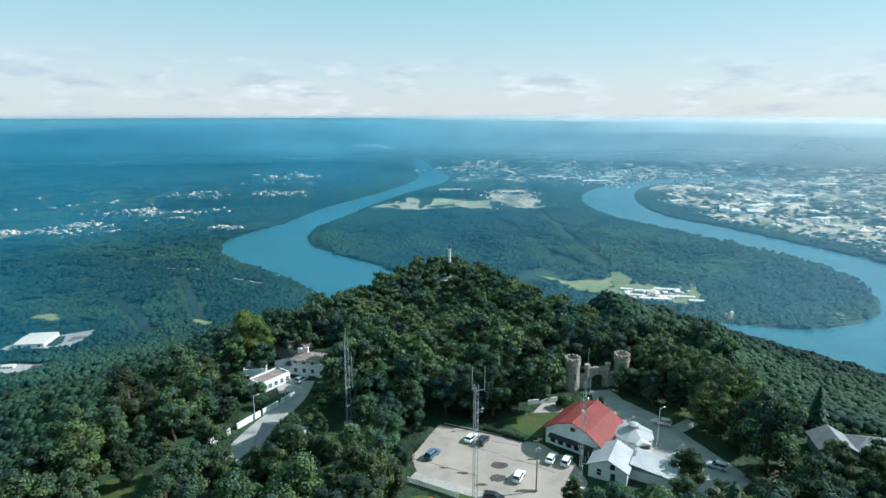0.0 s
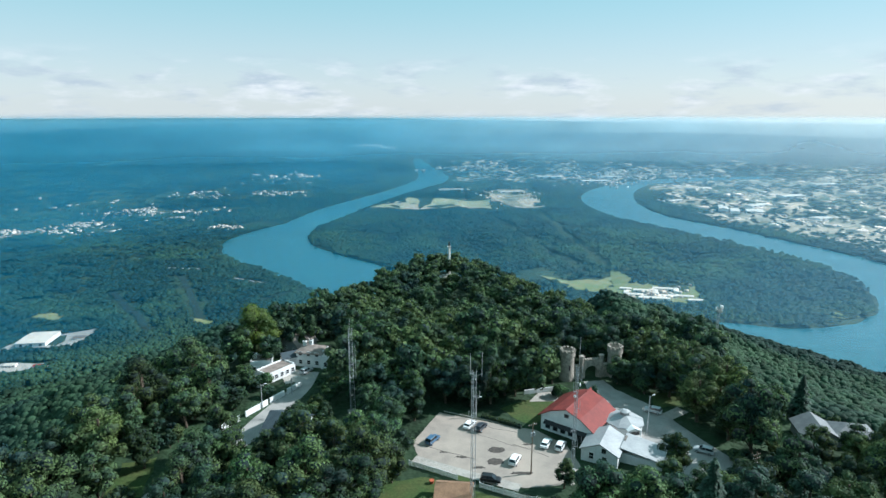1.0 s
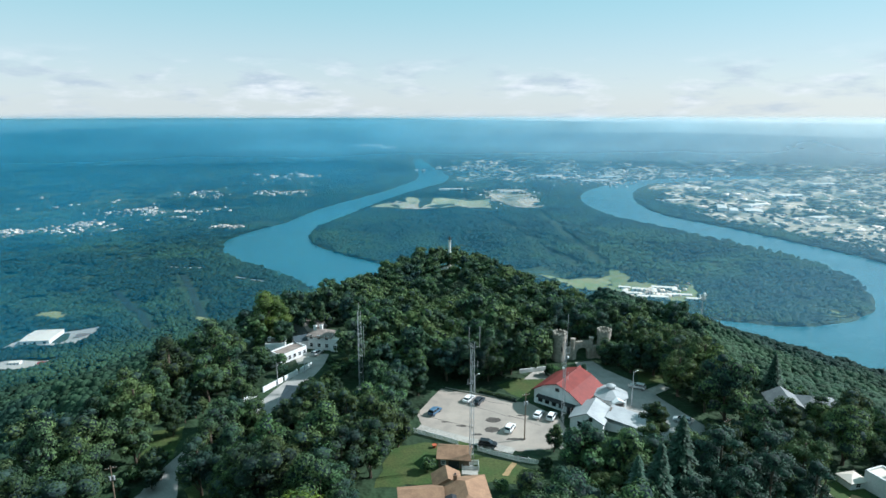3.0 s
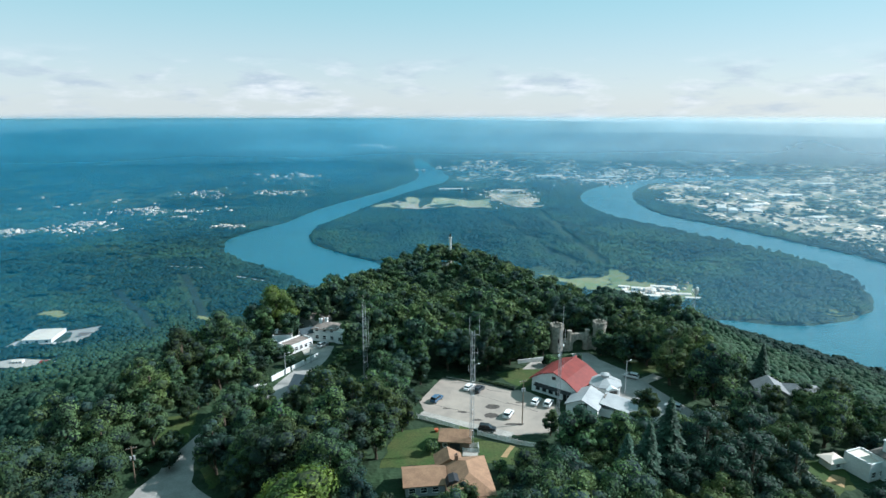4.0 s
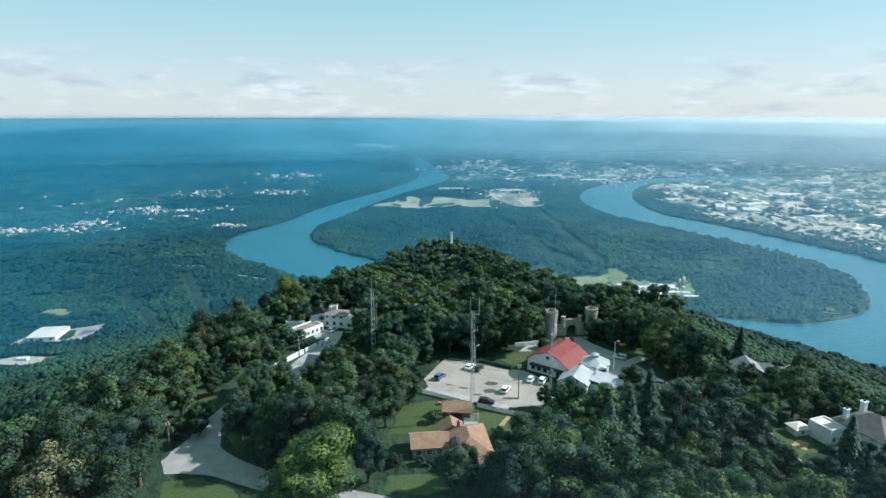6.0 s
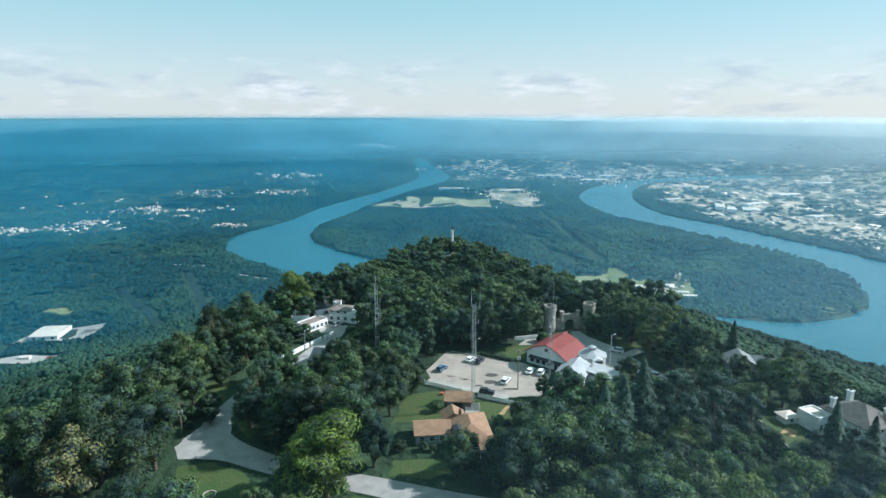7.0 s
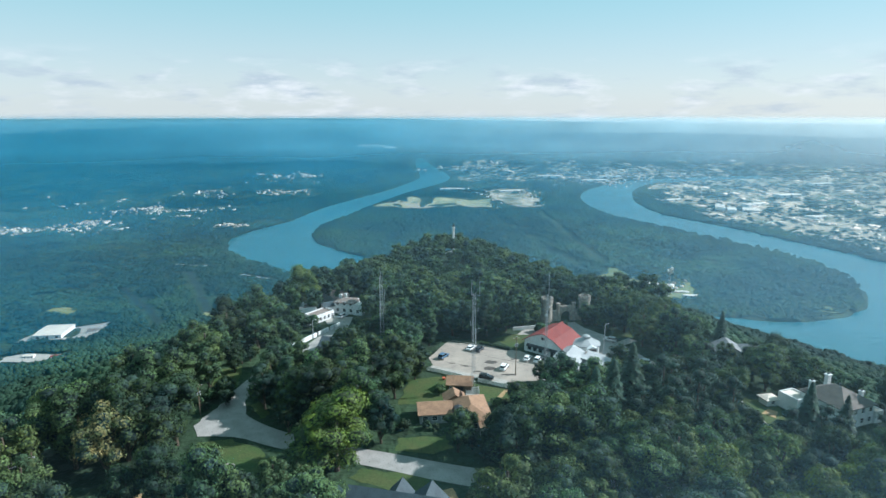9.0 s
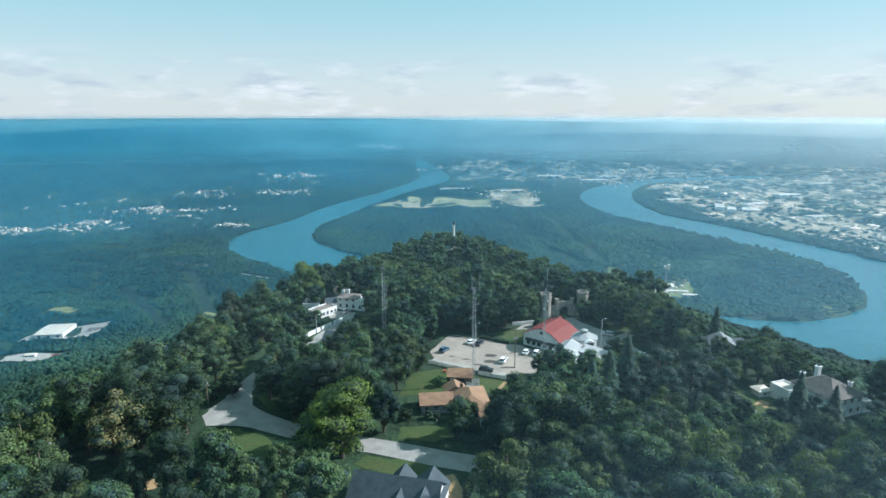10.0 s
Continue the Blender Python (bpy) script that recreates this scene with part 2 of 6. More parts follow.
def box(bm, x, y, z, sx, sy, sz, rz=0.0, bevel=0.0):
    """A box with its base centre at x, y, z."""
    g = bmesh.ops.create_cube(bm, size=1.0, matrix=pose(x, y, z + sz / 2, 0, 0, rz) @ Matrix.Diagonal((sx, sy, sz, 1)))
    if bevel:
        edges = list({e for v in g["verts"] for e in v.link_edges})
        bmesh.ops.bevel(bm, geom=edges, offset=bevel, segments=1, affect="EDGES")


def tube(bm, x, y, z, r1, r2, h, seg=12):
    bmesh.ops.create_cone(bm, cap_ends=True, segments=seg, radius1=r1, radius2=r2, depth=h, matrix=pose(x, y, z + h / 2))


def rod(bm, a, b, r, seg=5):
    a, b = Vector(a), Vector(b)
    d = b - a
    m = Matrix.Translation((a + b) / 2) @ d.to_track_quat("Z", "Y").to_matrix().to_4x4()
    bmesh.ops.create_cone(bm, cap_ends=True, segments=seg, radius1=r, radius2=r, depth=d.length, matrix=m)


# ---- lie of the land ----
VALLEY = -470.0
HUB = np.array([0.0, -27.0, 79.0])
NEAR, FAR = 2200.0, 4850.0


def place(x, y, z):
    """Far country is drawn in towards the hub along lines of sight, so that 60 km fit into 4.85 km; true up to 2.2 km."""
    p = np.stack([np.asarray(x, float), np.asarray(y, float), np.asarray(z, float)], -1) - HUB
    d = np.linalg.norm(p, axis=-1)
    g = np.where(d < NEAR, d, NEAR + (FAR - NEAR) * (1 - np.exp(-(np.maximum(d, NEAR) - NEAR) / (FAR - NEAR))))
    return HUB + p * (g / np.maximum(d, 1e-6))[..., None], g / np.maximum(d, 1e-6)


def smooth(a, b, v):
    t = np.clip((v - a) / (b - a), 0, 1)
    return t * t * (3 - 2 * t)


def waves(x, y, size, seed):
    """Smooth unevenness between about -1 and 1."""
    r = np.random.RandomState(seed)
    out = 0
    for k in range(7):
        a, ph, s = r.uniform(0, 6.283), r.uniform(0, 6.283), size * r.uniform(0.6, 1.7)
        out = out + np.sin((x * np.cos(a) + y * np.sin(a)) * 6.283 / s + ph)
    return out / 4.2


RIVER = [(-330, 7700, 110), (-247, 6757, 165), (-165, 6052, 225), (-88, 5420, 265), (-105, 5030, 270), (-205, 4680, 230), (-335, 4300, 175), (-450, 3960, 190),
         (-565, 3620, 225), (-640, 3320, 240), (-704, 3013, 215), (-755, 2830, 265), (-784, 2610, 355), (-725, 2420, 360), (-610, 2275, 345), (-500, 2160, 335), (-385, 2060, 340), (-150, 1760, 340), (200, 1560, 300), (500, 1450, 280), (727, 1390, 270),
         (960, 1330, 290), (1180, 1390, 290), (1390, 1560, 290), (1530, 1850, 300), (1545, 2117, 270), (1490, 2330, 260), (1409, 2540, 260), (1304, 2776, 280),
         (1197, 2990, 280), (1090, 3250, 290), (1060, 3650, 330), (1140, 4080, 340), (1335, 4500, 280), (1660, 4900, 230), (2100, 5100, 230), (2900, 5300, 230)]


def curve_points(rows, steps):
    """A smooth curve through the rows (Catmull-Rom)."""
    rows = np.array(rows, float)
    ext = np.vstack([2 * rows[0] - rows[1], rows, 2 * rows[-1] - rows[-2]])
    out = []
    for i in range(1, len(ext) - 2):
        p0, p1, p2, p3 = ext[i - 1:i + 3]
        for t in np.linspace(0, 1, steps, endpoint=False):
            out.append(0.5 * (2 * p1 + (p2 - p0) * t + (2 * p0 - 5 * p1 + 4 * p2 - p3) * t * t + (3 * p1 - p0 - 3 * p2 + p3) * t ** 3))
    out.append(ext[-2])
    return np.array(out)


RIVER_LINE = curve_points(RIVER, 6)


def off_river(x, y):
    """Distance beyond the bank (negative: in the water)."""
    best = np.full(np.shape(x), 1e9)
    for cx, cy, w in RIVER_LINE:
        best = np.minimum(best, np.hypot(x - cx, y - cy) - w / 2)
    return best


def height(x, y):
    x, y = np.asarray(x, float), np.asarray(y, float)
    yy = np.clip(y, -400, 282)
    s = np.hypot(x - 3, y - yy)
    west = np.interp(y, [60, 90, 120, 170, 200, 225, 255, 290], [106, 96, 86, 76, 66, 54, 32, 12])
    east = np.interp(y, [60, 110, 135, 150, 160, 195, 220, 255, 290], [122, 112, 99, 90, 86, 78, 52, 26, 12])
    out = np.maximum(0, s - np.where(x < 3, west, east)) * (1 + 0.10 * waves(x, y, 900, 5))
    k = math.exp(-1280 / 380)
    hill = 470 * np.clip((np.exp(-out / 380) - k) / (1 - k), 0, 1)
    h = VALLEY + hill - 42 * smooth(0, 34, out) * smooth(700, 260, out)      # rock bluff round the rim, steep woods below
    slope = smooth(0, 120, out) * smooth(1300, 900, out)
    h = h + slope * (9 * waves(x, y, 160, 2) + 16 * waves(x, y, 420, 3))
    # wooded spur running out to the north-east
    spur = -312 - 0.30 * (np.maximum(x, 280) - 544) - 0.75 * np.maximum(0, y - 1000) + 0.12 * np.clip(1000 - y, 0, 600) + 7 * waves(x, y, 130, 21)
    h = np.where((x > 200) & (y > 420), np.maximum(h, spur - 0.8 * np.maximum(0, 280 - x)), h)
    # and a broader one to the north-west
    spur = -180 - 0.385 * np.maximum(0, -265 - x) - 0.10 * np.maximum(0, x + 265) - 0.65 * np.maximum(0, y - 690) - 0.08 * np.maximum(0, 690 - y) + 7 * waves(x, y, 170, 22)
    h = np.where((x < -60) & (y > 250), np.maximum(h, spur), h)
    r = np.hypot(x, y)
    if np.any(r > 1250):
        dry = smooth(20, 420, off_river(x, y))
        low = smooth(250, 120, hill)
        h = h + dry * low * smooth(1200, 1500, r) * (15 * waves(x, y, 330, 6) + 9 * waves(x, y, 150, 7))
        h = h + dry * smooth(3500, 7000, r) * (30 + 30 * waves(x, y, 3500, 8))
    h = h + 300 * smooth(5800, 8800, y + 0.25 * x + 400 * waves(x, y, 6000, 9)) * smooth(-700, -3500, x) * (0.3 + 0.7 * smooth(17000, 11000, y))
    h = h + 45 * smooth(14000, 26000, r) * (0.6 + 0.4 * waves(x, y, 16000, 4)) - 330 * smooth(16000, 60000, r) * smooth(-0.25, 0.45, x / np.maximum(r, 1.0))
    return h


def ribbon(name, rows, steps, lift, mat, label, category, n_across=2, drape=True):
    """A strip of varying width along a smooth line, laid on the land."""
    c = curve_points(rows, steps)
    d = np.gradient(c[:, :2], axis=0)
    d /= np.linalg.norm(d, axis=1)[:, None]
    nrm = np.stack([-d[:, 1], d[:, 0]], 1)
    verts, faces = [], []
    for k in range(n_across + 1):
        u = k / n_across - 0.5
        wob = 1 + (0.05 * waves(c[:, 0], c[:, 1], 180, 31 + k) if k in (0, n_across) else 0)
        xy = c[:, :2] + nrm * (c[:, 2] * u * wob)[:, None]
        z = height(xy[:, 0], xy[:, 1]) if drape else np.full(len(c), VALLEY)
        verts.append(place(xy[:, 0], xy[:, 1], z + lift)[0])
    n = len(c)
    verts = np.concatenate(verts)
    for k in range(n_across):
        for i in range(n - 1):
            faces.append((k * n + i, k * n + i + 1, (k + 1) * n + i + 1, (k + 1) * n + i))
    ob = new(name, flat_mesh(name, verts.tolist(), faces, mat, True))
    return tagged(ob, label, category, kind="structure")


# ---- the ground: one sheet out to the horizon ----
front = np.radians(np.linspace(-46, 46, 300))
back = np.radians(np.linspace(46, 314, 60))[1:-1]
az = np.concatenate([front, back])
rr = np.concatenate([[0.02, 8.0], np.geomspace(25, 62000, 240)])
A, R = np.meshgrid(az, rr)
gx, gy = R * np.sin(A), HUB[1] + R * np.cos(A)
gz = height(gx, gy)
gz = gz - 7 * smooth(10, -10, off_river(gx, gy)) * (R < 9000)
gv = place(gx, gy, gz)[0].reshape(-1, 3)
na = len(az)
gf = []
for i in range(len(rr) - 1):
    for j in range(na):
        k = (j + 1) % na
        gf.append((i * na + j, i * na + k, (i + 1) * na + k, (i + 1) * na + j))
ground = new("ground", flat_mesh("ground", gv.tolist(), gf, M["ground"], True))
tagged(ground, "wooded mountain top and wide green river valley", "ground", kind="structure")
ribbon("river", RIVER, 8, -2.0, M["water"], "broad teal river winding round a wooded bend", "river", 6, drape=False)

# ---- trees ----
def crown_arrays(seed, wide, tall, lobes, leaves, leaf, base, conical=False):
    """Points and quads of a crown: leaf sprays over uneven lobes, and the lobes that take the dark shade filler."""
    r = np.random.RandomState(seed)
    c = []
    while len(c) < lobes:
        p = r.uniform(-1, 1, 3)
        d = np.linalg.norm(p)
        if 0.35 < d < 1.0 or (d < 0.35 and r.rand() < 0.3):
            c.append(p)
    c = np.array(c)
    taper = 1.0 - 0.25 * np.clip(c[:, 2], 0, 1) - 0.25 * np.clip(-c[:, 2], 0, 1)
    centre = np.stack([c[:, 0] * wide * 0.72 * taper, c[:, 1] * wide * 0.72 * taper, base + tall * (0.5 + 0.40 * c[:, 2])], 1)
    rad = wide * r.uniform(0.16, 0.36, lobes)
    n = leaves
    which = r.randint(0, lobes, n)
    d = r.normal(size=(n, 3))
    d[:, 2] = d[:, 2] * 0.8 + 0.35
    d /= np.linalg.norm(d, axis=1)[:, None]
    pos = centre[which] + d * (rad[which] * r.uniform(0.8, 1.12, n))[:, None] * np.array([1, 1, 0.8])
    nrm = d + r.normal(size=(n, 3)) * 0.26
    nrm /= np.linalg.norm(nrm, axis=1)[:, None]
    a = np.cross(nrm, r.normal(size=(n, 3)))
    a /= np.linalg.norm(a, axis=1)[:, None]
    b = np.cross(nrm, a)
    s = leaf * r.uniform(0.6, 1.3, n)[:, None]
    droop = np.array([0, 0, -0.2]) * s
    quads = np.stack([pos - a * s * 0.87 - b * s * 0.45, pos + b * s * 0.95 + droop * 0.3, pos + a * s * 0.87 - b * s * 0.45 + droop], 1).reshape(-1, 3)
    faces = np.arange(3 * n).reshape(-1, 3)
    return quads, faces, centre, rad


def ico(level):
    b = bmesh.new()
    bmesh.ops.create_icosphere(b, subdivisions=level, radius=1.0)
    v, f = np.array([v.co[:] for v in b.verts]), np.array([[v.index for v in f.verts] for f in b.faces])
    b.free()
    return v, f


ICO_V, ICO_F = ico(1)


def blobs(centres, sx, sz, seed, rough=0.25, solid=None):
    """Uneven low lumps, joined: arrays of points and triangles."""
    r = np.random.RandomState(seed)
    n = len(centres)
    base_v, base_f = solid or (ICO_V, ICO_F)
    v = base_v[None] * (1 + r.uniform(-rough, rough, (n, len(base_v), 1)))
    ang = r.uniform(0, 6.283, n)
    ca, sa = np.cos(ang)[:, None], np.sin(ang)[:, None]
    vx = v[..., 0] * ca - v[..., 1] * sa
    vy = v[..., 0] * sa + v[..., 1] * ca
    v = np.stack([vx * sx[:, None], vy * sx[:, None], v[..., 2] * sz[:, None]], -1) + centres[:, None]
    f = base_f[None] + (np.arange(n) * len(base_v))[:, None, None]
    return v.reshape(-1, 3), f.reshape(-1, 3)


def fast_mesh(name, v, f, mat, smooth_shade=False):
    """A mesh from arrays, all faces with the same number of corners."""
    me = bpy.data.meshes.new(name)
    k = f.shape[1]
    me.vertices.add(len(v))
    me.vertices.foreach_set("co", np.ascontiguousarray(v, dtype=np.float32).ravel())
    me.loops.add(f.size)
    me.loops.foreach_set("vertex_index", np.ascontiguousarray(f, dtype=np.int32).ravel())
    me.polygons.add(len(f))
    me.polygons.foreach_set("loop_start", np.arange(0, f.size, k, dtype=np.int32))
    if smooth_shade:
        me.polygons.foreach_set("use_smooth", np.ones(len(f), dtype=bool))
    me.materials.append(mat)
    me.update(calc_edges=True)
    return me


def trunk_mesh(seed, tall, base, centres, r0):
    r = random.Random(seed)
    bm = bmesh.new()
    tube(bm, 0, 0, -1.5, r0 * 1.25, r0 * 0.75, base + 2.5, 8)
    rod(bm, (0, 0, base + 0.6), (0.2, 0.1, base + tall * 0.75), r0 * 0.45, 6)
    for k in range(5):
        c = centres[r.randrange(len(centres))]
        rod(bm, (0, 0, base * 0.8 + 0.3 * k), (c[0] * 0.8, c[1] * 0.8, c[2] * 0.95), r0 * 0.28, 5)
    return bm


def make_tree(seed, wide, tall, base, leaves, leaf, mat, label):
    """A broadleaf tree: tapered trunk with limbs, crown of leaf sprays."""
    t = new("tree")
    q, f, c, rad = crown_arrays(seed, wide, tall, 36, leaves, leaf, base)
    me = fast_mesh("crown", q, f, mat)
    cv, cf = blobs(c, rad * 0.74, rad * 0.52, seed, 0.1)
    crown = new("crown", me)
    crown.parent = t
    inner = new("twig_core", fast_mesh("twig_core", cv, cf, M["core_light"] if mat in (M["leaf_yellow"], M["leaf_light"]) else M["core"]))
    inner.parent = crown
    tr = part("trunk", trunk_mesh(seed, tall, base, c, 0.028 * (tall + base)), M["bark"], t)
    return tagged(t, label, "tree", "trees on the mountain top")


def make_conifer(seed, wide, tall, label):
    t = new("spruce_tree")
    r = np.random.RandomState(seed)
    n = 2400
    lvl = r.uniform(0, 1, n) ** 0.75
    ang = r.uniform(0, 6.283, n)
    tier = np.floor(lvl * 13) / 13 + r.normal(0, 0.018, n)
    rad = wide * (1 - tier) * r.uniform(0.35, 1.0, n) * (0.85 + 0.15 * np.sin(ang * 5 + tier * 40))
    z = 1.2 + tall * tier + tall / 13 * (1 - rad / wide) * 0.6
    pos = np.stack([rad * np.cos(ang), rad * np.sin(ang), z], 1)
    out = np.stack([np.cos(ang), np.sin(ang), -0.35 + 0 * ang], 1)
    side = np.stack([-np.sin(ang), np.cos(ang), r.uniform(-0.4, 0.4, n)], 1)
    s = (0.30 + 0.42 * (1 - tier))[:, None] * r.uniform(0.7, 1.3, n)[:, None]
    q = np.stack([pos - out * s, pos - side * s * 0.55, pos + out * s, pos + side * s * 0.55], 1).reshape(-1, 3)
    crown = new("crown", fast_mesh("crown", q, np.arange(4 * n).reshape(-1, 4), M["needle"]))
    crown.parent = t
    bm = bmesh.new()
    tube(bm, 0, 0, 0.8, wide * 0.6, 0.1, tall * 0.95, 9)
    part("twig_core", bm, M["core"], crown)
    bm = bmesh.new()
    tube(bm, 0, 0, -1.5, 0.3, 0.06, tall + 1.5, 7)
    part("trunk", bm, M["bark"], t)
    return tagged(t, label, "tree", "trees on the mountain top")


# open ground on the mountain top: rectangles (x, y, half length, half width, turn in degrees)
CLEAR = [(-39, 131, 6, 6, 0), (98, 129, 12, 6, 0), (13, 127, 22, 13, -33), (38, 133, 16, 12, -30), (47, 168, 11, 5, 10), (58, 138, 10, 14, 25), (62, 152, 6, 6, 0), (24, 146, 9, 5, -30),
         (-50, 165, 10, 5, 40), (-42, 178, 9, 8, 30), (-47, 144, 6, 20, -30), (-50, 157, 6, 5, 40), (-38, 167, 7, 6, 30), (15, 99, 10, 11, 0), (-4, 129, 4, 8, 0), (-2, 117, 8, 5, -25), (-14, 62, 12, 6, -8), (-74, 54, 7, 7, 0), (-42, 126, 4, 8, -20), (93, 122, 10, 5, 0), (64, 120, 6, 6, 0), (33, 108, 13, 5, 0), (60, 110, 10, 5, 0), (100, 79, 13, 6, -25), (-50, 63, 9, 8, 0), (44, 158, 11, 8, 0), (88, 84, 6, 8, 0), (-56, 124, 4, 16, -20), (-60, 100, 6, 16, -12), (-52, 84, 17, 7, -20),
         (-20, 71, 24, 4.5, -8), (12, 63, 16, 5, -10), (1, 90, 14, 10, -10), (4, 107, 8, 6, -10), (-6, 104, 5, 8, 0), (-7, 78, 7, 3.5, 0),
         (-52, 72, 9, 9, 0), (-12, 51, 15, 7, -10), (0, 56, 5, 5, 0), (15, 52, 5, 4, 0), (101, 91, 13, 10, -30), (85, 95, 9, 6, 30),
         (95, 131, 8, 6, -20), (-23, 128, 5, 4, 0), (88, 176, 6, 4, 0), (13, 109, 8, 5, -20), (-66, 56, 4, 3, 0), (66, 127, 6, 5, 0),
         (4.2, 250, 6, 28, 0), (-23, 140, 3, 9, 0), (-54, 164, 8, 7, 30), (-68, 116, 4, 7, -20), (37, 112, 7, 6, 0), (-9, 40, 13, 7, 0), (-42, 69, 5, 7, 0), (81, 92, 4, 4, 0), (-37, 123, 4, 5, 0)]


# low growth before houses and gate: (x0, x1, y0, y1, greatest size)
LOW = [(-54, -28, 42, 66, 0.85), (-68, -28, 126, 163, 0.55), (-48, -36, 163, 176, 0.4), (33, 52, 146, 166, 0.5), (-8, 10, 66, 86, 0.5), (86, 116, 68, 88, 0.62), (62, 90, 64, 94, 0.75), (78, 108, 100, 128, 0.55), (84, 150, 135, 235, 0.6), (104, 150, 98, 135, 0.75)]


def is_clear(x, y, margin):
    for cx, cy, a, b, turn in CLEAR:
        t = radians(turn)
        u, v = (x - cx) * math.cos(t) + (y - cy) * math.sin(t), -(x - cx) * math.sin(t) + (y - cy) * math.cos(t)
        if abs(u) < a + margin and abs(v) < b + margin:
            return True
    return False


PROTO = [make_tree(s, w, t, b, 3900, 0.25, M["leaf"], "leafy green broadleaf tree in full summer crown") for s, w, t, b in
         ((1, 5.4, 12.8, 0.5), (2, 4.7, 13.8, 0.6), (3, 6.2, 13.4, 0.6), (4, 5.1, 11.0, 0.4), (5, 4.4, 12.2, 0.5), (6, 5.9, 14.8, 0.5))]
YELLOW = make_tree(7, 6.2, 13.0, 0.4, 9500, 0.20, M["leaf_yellow"], "bright yellow-green broadleaf tree in full leaf")
LIGHT = [make_tree(s, w, t, b, 4200, 0.24, M["leaf_light"], "light green broadleaf tree, sunlit tone partly in its leaf colour") for s, w, t, b in ((11, 5.2, 12.8, 0.5), (12, 4.6, 11.6, 0.5))]
FINE = [make_tree(s, w, t, b, 6200, 0.195, M["leaf"], "leafy green broadleaf tree in full summer crown") for s, w, t, b in ((21, 5.5, 12.8, 0.5), (22, 4.8, 13.4, 0.5), (23, 6.1, 13.6, 0.6))]
CREAM = make_tree(8, 6.4, 15.0, 2.4, 5200, 0.25, M["leaf_cream"], "tall tree with cream-coloured flower clusters over green leaves")
SPRUCE = make_conifer(9, 5.0, 15.5, "dark blue-green spruce with drooping branches")
# broad tree in needle colour, partly standing in for crowns in shade
DARK = make_tree(31, 6.0, 15.0, 0.4, 6200, 0.21, M["needle"], "dense dark blue-green broad tree, shade partly in its crown colour")
ROUND = make_tree(10, 3.0, 5.0, 0.6, 1800, 0.22, M["leaf"], "low rounded dark green shrub tree")


def plant(proto, x, y, size=1.0, turn=None, squash=1.0, used=set()):
    z = float(height(x, y))
    m = pose(x, y, z - 0.2, 0, 0, random.uniform(0, 360) if turn is None else turn)
    if proto.name not in used:
        used.add(proto.name)
        proto.matrix_basis = m
        ob = proto
    else:
        ob = copy_thing(proto, m)
    ob.scale = (size, size, size * squash)
    return ob


placed = []
